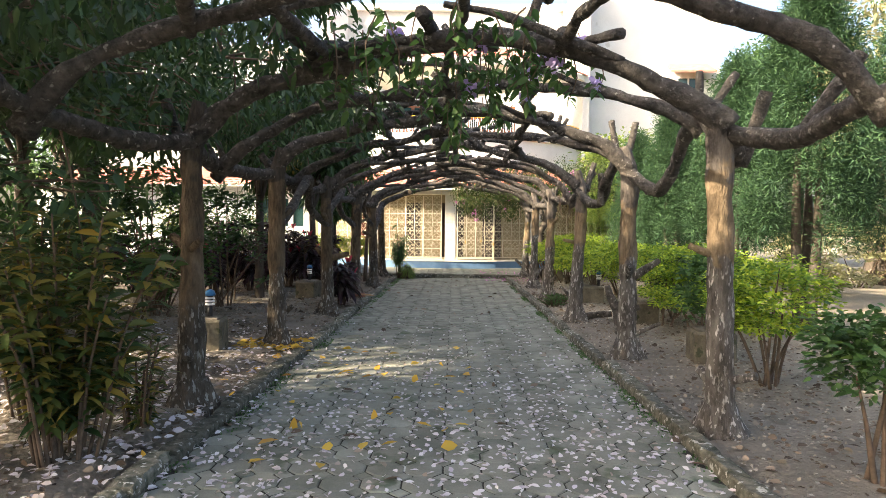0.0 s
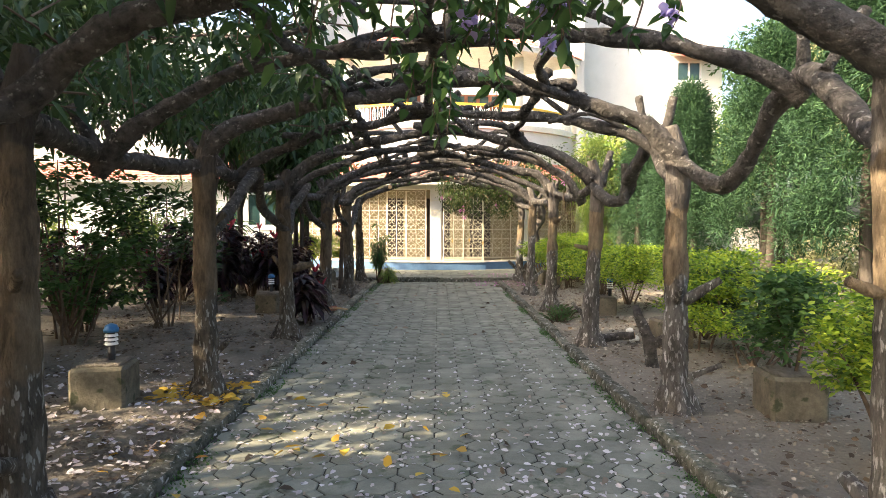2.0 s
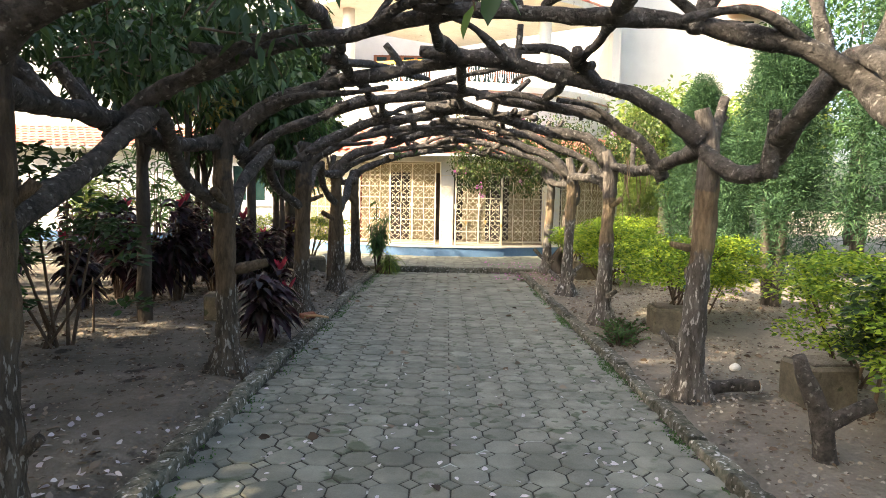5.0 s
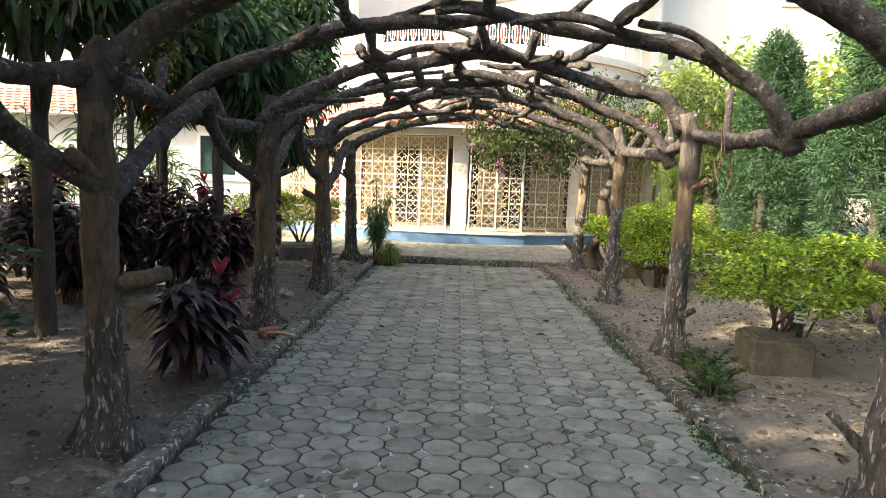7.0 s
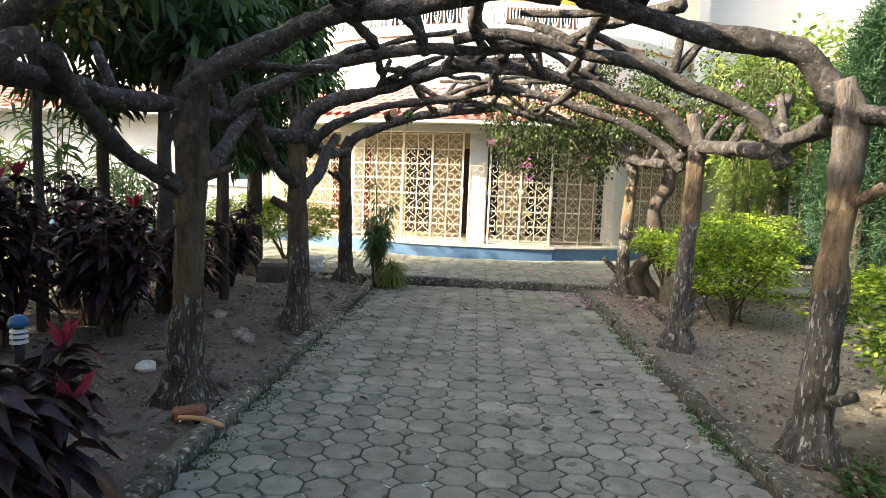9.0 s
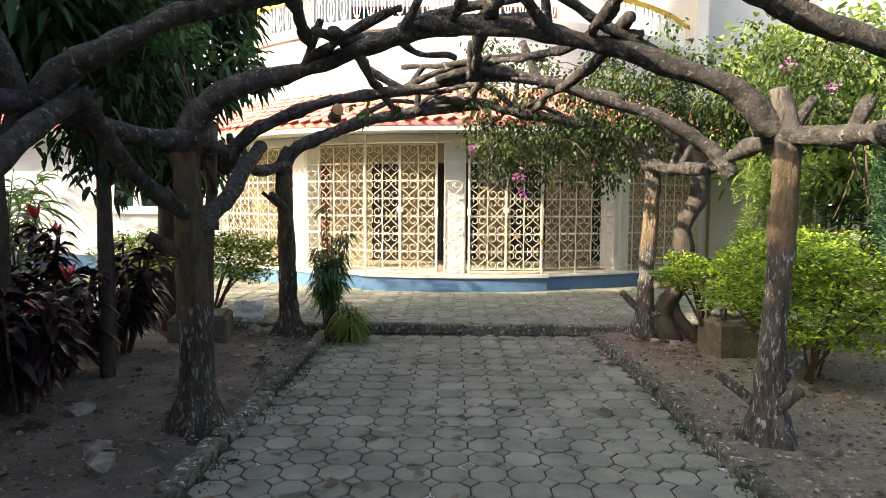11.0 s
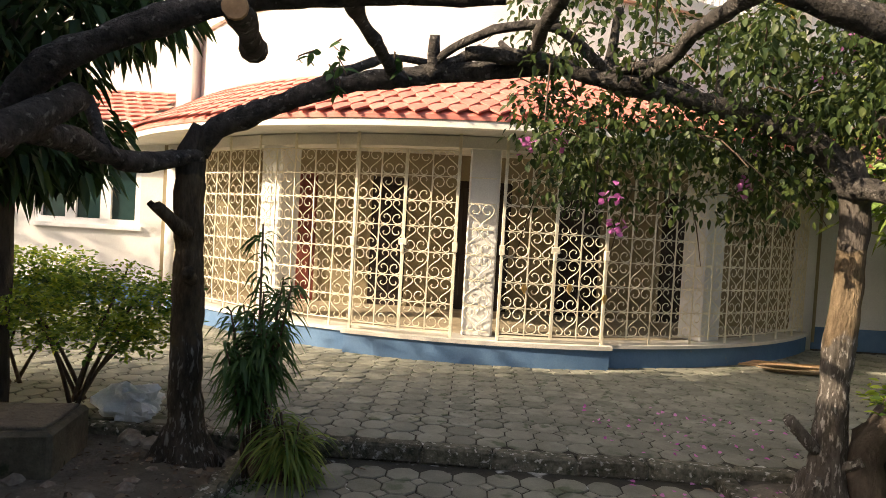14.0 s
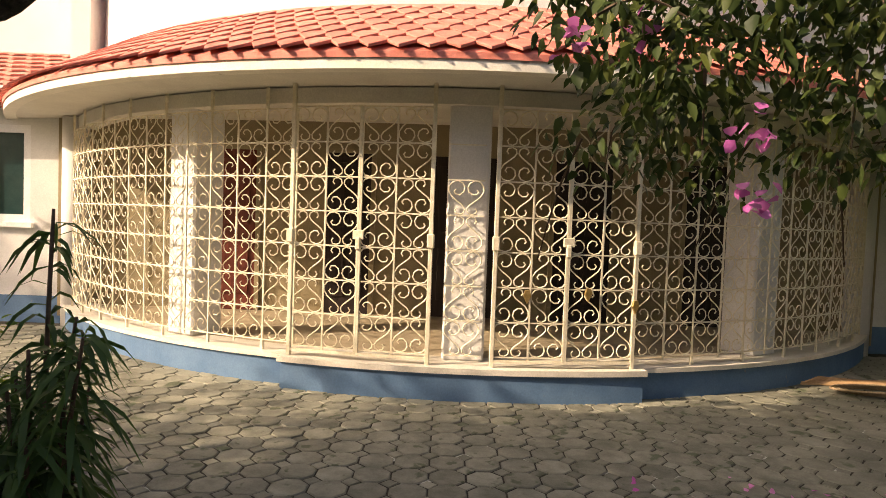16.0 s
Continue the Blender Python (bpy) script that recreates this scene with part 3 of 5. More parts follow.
        part("column", Geo().tube([(x, y, 4.8), (x, y, 7.24)], [0.2, 0.18], 16, 1, 0, smooth=False), white_wall, h, smooth=True)
    for x0 in (-3.0, 0.6):
        d = Geo().box(x0, 1.06, 4.84, x0 + 2.2, 1.2, 7.15)
        dr = part("balcony_door", d, wood_brown, h, "brown glazed balcony doors")
        for i in range(4):
            for z in (5.5, 6.1, 6.65):
                part("pane", Geo().box(x0 + 0.12 + i * 0.52, 1.03, z, x0 + 0.5 + i * 0.52, 1.055, z + 0.42), teal_glass, dr)
    w = part("window", Geo().box(8.9, -2.48, 6.9, 9.9, -2.402, 7.7), frame_white, h, "small window under a red awning")
    part("pane", Geo().box(9.0, -2.5, 7.0, 9.36, -2.482, 7.62), teal_glass, w)
    part("pane", Geo().box(9.44, -2.5, 7.0, 9.8, -2.482, 7.62), teal_glass, w)
    aw = Geo()
    aw.add([(8.6, -2.4, 8.25), (10.2, -2.4, 8.25), (10.3, -3.1, 7.8), (8.5, -3.1, 7.8), (8.6, -2.4, 8.1), (10.2, -2.4, 8.1), (10.3, -3.1, 7.72), (8.5, -3.1, 7.72)],
           [(0, 3, 2, 1), (4, 5, 6, 7), (3, 7, 6, 2), (0, 4, 7, 3), (1, 2, 6, 5)])
    part("awning", aw, roof_red, w, "red tiled awning")
    part("pane", Geo().box(9.0, 1.1, 7.0, 9.36, 1.118, 7.62), teal_glass, w)
    part("pane", Geo().box(9.44, 1.1, 7.0, 9.8, 1.118, 7.62), teal_glass, w)
    aw = Geo()
    aw.add([(8.6, 1.2, 8.25), (10.2, 1.2, 8.25), (10.3, 0.5, 7.8), (8.5, 0.5, 7.8), (8.6, 1.2, 8.1), (10.2, 1.2, 8.1), (10.3, 0.5, 7.72), (8.5, 0.5, 7.72)],
           [(0, 3, 2, 1), (4, 5, 6, 7), (3, 7, 6, 2), (0, 4, 7, 3), (1, 2, 6, 5)])
    part("awning", aw, roof_red, w, "red tiled awning")
    return h


HOUSE = house()


# ---- ironwork ----
def scroll_cell(w, h):
    """Two mirrored scrolls that make a heart in one cell, curled at both ends."""
    g = Geo()
    half = ((.28, .74), (.33, .68), (.28, .60), (.17, .59), (.07, .67), (.04, .80), (.10, .92), (.24, .98), (.38, .94), (.47, .82), (.47, .68), (.38, .53), (.24, .41), (.10, .30), (.03, .20), (.05, .09), (.15, .03), (.26, .06), (.30, .15), (.25, .22))
    for s in (-1, 1):
        pts = [(s * x * w, 0, z * h) for x, z in half]
        g.tube(pts, [0.0062] * len(pts), 4, 0.03, 0, smooth=False)
    return g


CELL_W, CELL_H = 0.316, 0.302
SCROLL = scroll_cell(CELL_W, CELL_H).mesh("scroll", iron_paint)
BAR = Geo().box(-0.007, -0.007, 0, 0.007, 0.007, 2.16).mesh("bar", iron_paint)
RAIL = Geo().box(-CELL_W / 2, -0.006, -0.006, CELL_W / 2, 0.006, 0.006).mesh("rail", iron_paint)
RAIL_Z = [0.48 + i * CELL_H for i in range(7)] + [2.6]


def flipped(i, j):
    """Hearts stand upright and upside down by turns."""
    return Matrix.Translation((0, 0, CELL_H)) @ Matrix.Diagonal((1, 1, -1, 1)) if (i + j) % 2 else Matrix.Identity(4)



def iron_at(angle, r, z):
    s, c = math.sin(radians(angle)), -math.cos(radians(angle))
    return pose(s * r, c * r, z, 0, 0, angle)


def fill_cells(parent, mids, r, rows=8):
    """Scrolls and rails in cells round the angles mids (degrees)."""
    for k, a in enumerate(mids):
        for i in range(rows):
            z = RAIL_Z[i]
            if i < rows - 1:
                part("scroll", SCROLL, None, parent, at=iron_at(a, r, z) @ flipped(i, k))
            part("rail", RAIL, None, parent, at=iron_at(a, r, RAIL_Z[i]))


def ironwork():
    deg = math.degrees(CELL_W / RG)
    spans = [("iron_grille", -15.2 - 13 * deg, 13), ("iron_grille", 13.2, 14)]
    for name, a0, n in spans:
        t = thing(name, "cream-painted iron scroll grille round the bowed veranda", "grille", (CX, CY, 0), group="veranda grilles")
        fill_cells(t, [a0 + (i + 0.5) * deg for i in range(n)], RG)
        for i in range(n + 1):
            part("bar", BAR, None, t, at=iron_at(a0 + i * deg, RG, 0.44))
            if i % 2 == 0:
                for z0, z1 in ((0.385, 0.47), (2.6, 2.8)):
                    part("strut", Geo().box(-0.012, -0.012, z0, 0.012, 0.012, z1), iron_paint, t, at=iron_at(a0 + i * deg, RG, 0))
    # the two double gates and the panel between them
    for a0, lab in ((-15.0, "pair of cream iron scroll gates, shut and bolted"), (1.3, "pair of cream iron scroll gates with small brass ornaments")):
        gt = thing("iron_gate", lab, "gate", (CX, CY, 0), group="veranda gates")
        w = 4 * CELL_W
        span = math.degrees(w / (RG + 0.1))
        d = span / 4
        r = RG + 0.1
        for k in range(2):
            leaf = part("gate_leaf", Geo().box(-CELL_W, -0.014, 0.43, -CELL_W + 0.018, 0.014, 2.6).box(CELL_W - 0.018, -0.014, 0.43, CELL_W, 0.014, 2.6).box(-CELL_W + 0.018, -0.014, 0.43, CELL_W - 0.018, 0.014, 0.455), iron_paint, gt, at=iron_at(a0 + d * (2 * k + 1), r, 0))
            for q, j in enumerate((-0.5, 0.5)):
                for i in range(7):
                    part("scroll", SCROLL, None, leaf, at=pose(j * CELL_W, 0, RAIL_Z[i]) @ flipped(i, q))
                for z in RAIL_Z:
                    part("rail", RAIL, None, leaf, at=pose(j * CELL_W, 0, z))
            part("bar", BAR, None, leaf, at=pose(0, 0, 0.44))
        for k in (0, 4):
            part("post", Geo().box(-0.018, -0.018, 0.385, 0.018, 0.018, 2.8, 0.004), iron_paint, gt, at=iron_at(a0 + d * k, r + 0.005, 0))
            part("hinge", Geo().box(-0.03, -0.03, 1.4, 0.03, 0.03, 1.52, 0.006), iron_paint, gt, at=iron_at(a0 + d * k, r + 0.02, 0))
        part("bolt", Geo().box(-0.05, -0.035, 1.45, 0.05, -0.012, 1.53, 0.006).box(-0.02, -0.045, 1.36, 0.02, -0.02, 1.47, 0.006), iron_paint, gt, at=iron_at(a0 + d * 2, r, 0))
        if a0 > 0:
            for k, z in ((0.9, 1.02), (2.6, 1.05), (4.0, 0.95)):
                part("ornament", Geo().prism([(0.0, -0.07), (0.035, 0.0), (0.02, 0.05), (-0.02, 0.05), (-0.035, 0.0)], -0.01, 0.012, 0.006), brass, gt, "small brass ornament", at=iron_at(a0 + d * k, r + 0.03, z) @ pose(0, 0, 0, 90, 0, 0))
    mid = thing("iron_grille", "narrow cream iron scroll panel before the column", "grille", (CX, CY, 0))
    for i in range(5):
        part("scroll", SCROLL, None, mid, at=iron_at(-1.1, RG + 0.1, RAIL_Z[i]) @ flipped(i, 0))
    for i in range(7):
        part("rail", RAIL, None, mid, at=iron_at(-1.1, RG + 0.1, RAIL_Z[i]))


ironwork()


# ---- pergola trees ----
def stub(g, p, d, length, r, seed):
    p, d = Vector(p), Vector(d).normalized()
    bend = Vector((noise.noise(p * 5), noise.noise(p * 7 + Vector((3, 0, 0))), 0.1)) * 0.25 * length
    g.tube([p - d * 0.05, p + d * length * 0.5 + bend * 0.4, p + d * length + bend], [r * 1.1, r * 0.95, r * 0.85], 8, 0.06, 0.25, seed)


def pergola_tree(x, y, k, right):
    side = 1 if right else -1
    lab = "old pergola tree with flaking limewash on its grey trunk" if right else "dark pergola tree with worn limewash low on its trunk"
    t = thing("pergola_tree", lab, "tree", (x, y, 0.0), group="pergola trees")
    rnd = random.Random(k * 17 + right)
    lean = (rnd.uniform(-0.06, 0.06), rnd.uniform(-0.05, 0.05))
    g = Geo()
    pts = [(0, 0, -0.08), (0, 0, 0.06), (lean[0] * 0.2, lean[1] * 0.2, 0.25), (lean[0] * 0.5, lean[1] * 0.5, 0.8), (lean[0], lean[1], 1.5), (lean[0] * 1.2, lean[1], 2.0), (lean[0] - side * 0.06, lean[1], 2.26 + rnd.uniform(-0.04, 0.1))]
    s = rnd.uniform(0.68, 0.76) * (0.9 if right or k < 4 else 1.0)
    g.tube(pts, [0.33 * s, 0.25 * s, 0.165 * s, 0.14 * s, 0.13 * s, 0.135 * s, 0.08 * s], 18, 0.045, 0.14, k * 3.3 + right * 11)
    for i in range(5):
        a = rnd.uniform(0, 6.28)
        d = Vector((math.cos(a), math.sin(a), 0))
        g.tube([d * 0.1 * s + Vector((0, 0, 0.22)), d * 0.22 * s + Vector((0, 0, 0.06)), d * 0.36 * s + Vector((0, 0, -0.05))], [0.07, 0.06, 0.03], 7, 0.06, 0.2, i + k)
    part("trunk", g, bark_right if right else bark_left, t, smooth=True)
    for i in range(3):
        a = rnd.uniform(0, 6.28)
        z = rnd.choice((0.3, 0.42, 0.95, 1.25, 1.55))
        b = Geo()
        stub(b, (math.cos(a) * 0.1, math.sin(a) * 0.1, z), (math.cos(a), math.sin(a), rnd.uniform(0.2, 1.0)), rnd.uniform(0.1, 0.28), rnd.uniform(0.028, 0.045), k + i)
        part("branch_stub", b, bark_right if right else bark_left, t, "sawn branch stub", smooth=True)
    return t


TREE_R = [(1.9, 1.75), (1.84, 4.28), (1.9, 6.86), (1.87, 9.6), (1.92, 12.6), (1.93, 15.15), (2.1, 18.4)]
TREE_L = [(-2.05, 2.1), (-2.0, 4.76), (-2.06, 7.32), (-2.02, 10.15), (-2.03, 12.95), (-1.93, 15.35), (-2.07, 18.4)]
for k, (x, y) in enumerate(TREE_R):
    pergola_tree(x, y, k, True)
for k, (x, y) in enumerate(TREE_L):
    pergola_tree(x, y, k, False)


def arch(y0, y1, xl, xr, zl, zr, apex, k, r=0.062, mid_dx=0.0, bow=0.85):
    """A pair of limbs bent over the path from side to side, with sawn stubs."""
    rnd = random.Random(k * 5 + 3)
    t = thing("pergola_arch", "gnarled grey limbs trained into an arch over the path", "arch", ((xl + xr) / 2, (y0 + y1) / 2, 0), group="pergola arches")
    ox, oy = (xl + xr) / 2, (y0 + y1) / 2
    for side, x, y, z in ((1, xr, y1, zr), (-1, xl, y0, zl)):
        g = Geo()
        c = mid_dx - side * 0.35
        pts = [(x - ox + side * 0.03, y - oy, z - 0.13)]
        for f in (0.1, 0.34, 0.64, 0.86, 1.0):
            px_ = x + (c - x) * f
            zz = z + (apex - z) * math.sin(f * math.pi / 2) ** bow
            pts.append((px_ - ox + rnd.uniform(-0.03, 0.03), (y + (oy - y) * f) - oy + rnd.uniform(-0.06, 0.06) - side * 0.045 * f, zz + rnd.uniform(-0.035, 0.035)))
        g.tube(pts, [r * 1.6, r * 1.35, r * 1.18, r * 1.04, r * 0.92, r * 0.74], 11, 0.06, 0.24, k + side, wobble=0.055)
        part("limb", g, bark_limb, t, smooth=True)
        for i in range(2):
            a = Vector(pts[max(rnd.choice((1, 2, 2, 3)), 2 if k == 6 else 0)]) + Vector((0, rnd.uniform(-0.05, 0.05), 0.02))
            e = a + Vector((-side * rnd.uniform(0.5, 1.3), rnd.uniform(-0.5, 0.5), rnd.uniform(0.05, 0.38)))
            e.z = min(e.z, apex + 0.16)
            mid = a.lerp(e, 0.5) + Vector((0, rnd.uniform(-0.12, 0.12), rnd.uniform(0.02, 0.12)))
            part("side_branch", Geo().tube([a, mid, e], [0.036, 0.031, 0.022], 8, 0.07, 0.26, k * 2 + i, wobble=0.06), bark_limb, t, smooth=True)
        for i in range(3):
            q = Vector(pts[rnd.choice((2, 3, 3, 4))])
            b = Geo()
            stub(b, q, (rnd.uniform(-0.8, 0.8), rnd.uniform(-0.6, 0.6), rnd.uniform(-0.1, 1)), rnd.uniform(0.15, 0.42), rnd.uniform(0.026, 0.042), k + i * 2.2)
            part("branch_stub", b, bark_limb, t, smooth=True)


for k in range(len(TREE_R)):
    arch(TREE_L[k][1], TREE_R[k][1], TREE_L[k][0] + 0.02, TREE_R[k][0] - 0.02, 2.2, 2.22, 2.76, k, 0.056)


def side_rail(p0, p1, k, side):
    """A limb trained lengthwise from tree to tree, with upright sawn shoots; the middle arch springs from it."""
    rnd = random.Random(k * 9 + (side > 0))
    x0, y0 = p0
    x1, y1 = p1
    ym, xm = (y0 + y1) / 2, (x0 + x1) / 2 + side * rnd.uniform(0.18, 0.34)
    t = thing("pergola_side_limb", "gnarled limb trained lengthwise between two pergola trees", "limb", (xm, ym, 0), group="pergola side limbs")
    high = side > 0 and k in (1, 2)
    zm = 2.42 if high else rnd.uniform(1.95, 2.08)
    dip = 1.82 if high else 1.98
    pts = [(x0 - xm, y0 - ym, 2.04), (x0 - xm + side * 0.2, y0 - ym + 0.5, dip + 0.1), (0, 0, zm), (x1 - xm + side * 0.2, y1 - ym - 0.5, dip), (x1 - xm, y1 - ym, 2.05)]
    part("limb", Geo().tube(pts, [0.075, 0.07, 0.066, 0.062, 0.06], 11, 0.06, 0.24, k * 1.3 + side, wobble=0.055), bark_limb, t, smooth=True)
    for i in range(3):
        f = rnd.choice((1, 2, 3))
        q = Vector(pts[f]) + Vector((0, rnd.uniform(-0.3, 0.3), 0))
        b = Geo()
        stub(b, q, (side * rnd.uniform(-0.1, 0.7), rnd.uniform(-0.5, 0.5), 1), rnd.uniform(0.25, 0.5), rnd.uniform(0.034, 0.048), k + i)
        part("branch_stub", b, bark_limb, t, "upright sawn shoot", smooth=True)
    return xm, ym, zm


for k in range(len(TREE_R) - 1):
    a = side_rail(TREE_R[k], TREE_R[k + 1], k, 1)
    b = side_rail(TREE_L[k], TREE_L[k + 1], k, -1)
    if k == 2:
        SAWN_AT = (a[0] - 0.08, a[1], a[2] - 0.13)
    arch(b[1], a[1], b[0], a[0], b[2], a[2], 2.74, k + 40, 0.046, bow=0.7)


for k in range(2, len(TREE_L) - 1):
    x0, y0 = TREE_L[k]
    y1 = (y0 + TREE_L[k + 1][1]) / 2
    t = thing("pergola_brace", "dark slanting limb that props the pergola side", "limb", (x0, y0, 1.4), group="pergola braces")
    part("limb", Geo().tube([(0, 0, 0), (-0.1 + 0.06 * (k % 3), (y1 - y0) * 0.45, 0.28), (0.0, y1 - y0, 0.72)], [0.075, 0.066, 0.058], 9, 0.1, 0.18, k * 2.1, wobble=0.05), bark_limb, t, smooth=True)
    if k in (3, 4, 5):
        part("limb", Geo().tube([(0, 0, 0.05), (-0.18, -0.45, 0.35), (-0.06, -1.2, 0.72)], [0.06, 0.055, 0.05], 9, 0.1, 0.18, k * 3.1, wobble=0.05), bark_limb, t, smooth=True)
t = thing("sawn_limb", "thick limb with a pale fresh saw cut", "limb", SAWN_AT)
part("limb", Geo().tube([(0.1, 0.05, 0.12), (0.08, -0.3, -0.2), (0.05, -0.72, -0.42)], [0.075, 0.072, 0.07], 10, 0.08, 0.14, 2.0), bark_limb, t, smooth=True)
part("cut_face", Geo().tube([(0.05, -0.70, -0.412), (0.0485, -0.728, -0.424)], [0.066, 0.064], 12, 1, 0.05, smooth=False), cut_wood, t, "pale orange cut wood")
part("limb", Geo().tube([(0.1, 0.05, 0.12), (0.0, 0.3, -0.12), (-0.02, 0.62, -0.28)], [0.07, 0.066, 0.06], 10, 0.08, 0.14, 3.0), bark_limb, t, smooth=True)
part("shoot", Geo().tube([(0.08, -0.1, 0.0), (0.16, -0.16, 0.25), (0.2, -0.2, 0.5)], [0.05, 0.046, 0.042], 9, 0.08, 0.16, 5.0), bark_limb, t, smooth=True)


for k in range(len(TREE_R) - 1):
    for s in (1, -1):
        rnd = random.Random(k * 31 + s)
        y0 = TREE_R[k][1] + rnd.uniform(-0.05, 0.3)
        t = thing("pergola_cross_limb", "thin grey limb lying slantwise over two pergola arches", "limb", (s * 0.9, y0, 2.64), group="pergola cross limbs")
        e = Vector((-s * rnd.uniform(0.25, 0.8), rnd.uniform(1.2, 1.7), rnd.uniform(0.12, 0.2)))
        part("limb", Geo().tube([(s * 0.12, -0.2, 0), e * 0.5 + Vector((0, 0, 0.05)), e], [0.036, 0.034, 0.026], 8, 0.07, 0.26, k * 3.7 + s, wobble=0.06), bark_limb, t, smooth=True)


t = thing("sawn_limb", "pergola limb with a round tan saw cut", "limb", (-1.25, 17.12, 2.4))
part("limb", Geo().tube([(-0.04, 0.06, 0.02), (0.03, -0.25, 0.03), (0.1, -0.55, 0.01)], [0.06, 0.054, 0.052], 10, 0.06, 0.16, 6.0), bark_limb, t, smooth=True)
part("cut_face", Geo().tube([(0.098, -0.545, 0.01), (0.102, -0.562, 0.009)], [0.05, 0.047], 12, 1, 0, smooth=False), cut_wood, t, "tan sawn end")


def ridge_limb(x, k, z):
    """Rough poles laid lengthwise over the arches, one per bay."""
    rnd = random.Random(k)
    for i in range(len(TREE_R) - 1):
        y0, y1 = TREE_R[i][1] - 0.15, TREE_R[i + 1][1] + 0.2
        xa, xb = x + rnd.uniform(-0.16, 0.16), x + rnd.uniform(-0.16, 0.16)
        t = thing("pergola_pole", "twisted grey pole lying across the pergola arches", "pole", ((xa + xb) / 2, (y0 + y1) / 2, z), group="pergola poles")
        h = (y1 - y0) / 2
        pts = [(xa - (xa + xb) / 2, -h, 0.02), (rnd.uniform(-0.08, 0.08), -h * 0.4, rnd.uniform(-0.05, 0.05)), (rnd.uniform(-0.08, 0.08), h * 0.4, rnd.uniform(-0.05, 0.05)), (xb - (xa + xb) / 2, h, 0.0)]
        part("pole", Geo().tube(pts, [0.045, 0.042, 0.04, 0.036], 9, 0.07, 0.3, k + i, wobble=0.06), bark_limb, t, smooth=True)


ridge_limb(-0.95, 3, 2.66)
ridge_limb(-0.05, 5, 2.78)
ridge_limb(0.85, 7, 2.68)


# ---- planting ----
def crown_tree(name, label, at, trunk_h, trunk_r, crown, n_clump, per, leaf, size, clump_r=0.6, bark=None, limbs=6, seed=1, lean=(0, 0), flat=0.7, dr=0.3, group=""):
    """A tree: a tapered trunk with limbs and a crown of leaves in clumps; crown: centre height, radii x, y, z."""
    rnd = random.Random(seed)
    t = thing(name, label, "tree", at, group=group)
    cz, rx, ry, rz = crown
    g = Geo()
    g.tube([(0, 0, -0.1), (lean[0] * 0.3, lean[1] * 0.3, trunk_h * 0.5), (lean[0], lean[1], trunk_h)], [trunk_r * 1.35, trunk_r, trunk_r * 0.7], 9, 0.3, 0.15, seed)
    part("trunk", g, bark or bark_dark, t, smooth=True)
    cs = []
    for i in range(n_clump):
        o = Vector((rnd.gauss(0, 1), rnd.gauss(0, 1), rnd.gauss(0, 1))).normalized() * rnd.uniform(0.35, 1) ** 0.5
        cs.append((lean[0] + o.x * rx, lean[1] + o.y * ry, cz + o.z * rz))
    for i in range(limbs):
        c = Vector(cs[i * n_clump // limbs])
        s = Vector((lean[0], lean[1], trunk_h * rnd.uniform(0.6, 0.98)))
        b = Geo().tube([s, s.lerp(c, 0.5) + Vector((0, 0, 0.15)), c], [trunk_r * 0.5, trunk_r * 0.3, trunk_r * 0.12], 6, 0.3, 0.15, i + seed)
        part("limb", b, bark or bark_dark, t, smooth=True)
    P, D = clumps(cs, clump_r, per, flat)
    me = leaf_mesh("crown", P, D, size * rng.uniform(0.7, 1.3, len(P)), size * 0.42 * rng.uniform(0.8, 1.2, len(P)), leaf, dr)
    part("crown", me, None, t)
    return t


# tall shade trees left of the path, placed to block sun, some out of view
crown_tree("shade_tree", "tall dark-leaved tree placed beyond the path to block sun", (-5.2, 1.5, 0), 3.6, 0.2, (5.2, 2.9, 3.0, 1.9), 100, 150, leaf_deep, 0.17, 0.65, seed=3, limbs=8)
crown_tree("shade_tree", "tall dark-leaved tree placed beyond the path to block sun", (-6.4, 7.2, 0), 3.6, 0.2, (5.3, 2.9, 3.0, 1.9), 100, 150, leaf_deep, 0.17, 0.65, seed=5, limbs=8)
crown_tree("shade_tree", "tall dark-leaved tree placed beyond the path to block sun", (-7.2, 12.4, 0), 3.4, 0.18, (5.0, 2.6, 2.6, 1.8), 95, 140, leaf_deep, 0.17, 0.65, seed=6, limbs=8)
# unseen behind the others, added to dapple the sun patch on the path
crown_tree("shade_tree", "tall dark-leaved tree placed beyond the path to block sun", (-8.6, 3.2, 0), 3.6, 0.18, (5.3, 1.9, 2.0, 1.6), 42, 110, leaf_deep, 0.18, 0.65, seed=4, limbs=7)
crown_tree("mango_tree", "mango tree with long drooping dark leaves", (-3.5, 15.6, 0), 2.7, 0.08, (3.4, 0.8, 0.9, 0.7), 18, 75, leaf_deep, 0.2, 0.42, seed=8, limbs=6, dr=0.7)
crown_tree("mango_tree", "slender tree with drooping dark foliage", (-3.45, 17.0, 0), 2.5, 0.06, (3.2, 0.6, 0.7, 1.0), 16, 75, leaf_deep, 0.16, 0.4, seed=9, limbs=5, dr=0.8)
crown_tree("mango_tree", "young mango tree with drooping leaves above the ti plants", (-4.5, 16.1, 0), 2.7, 0.06, (3.25, 0.95, 0.8, 0.9), 20, 70, leaf_deep, 0.16, 0.42, seed=18, limbs=6, dr=0.8)
crown_tree("mango_tree", "mango tree with dense dark drooping leaves beside the path", (-3.8, 12.3, 0), 2.9, 0.075, (3.65, 1.05, 1.1, 0.85), 30, 80, leaf_deep, 0.19, 0.45, seed=28, limbs=6, dr=0.75)
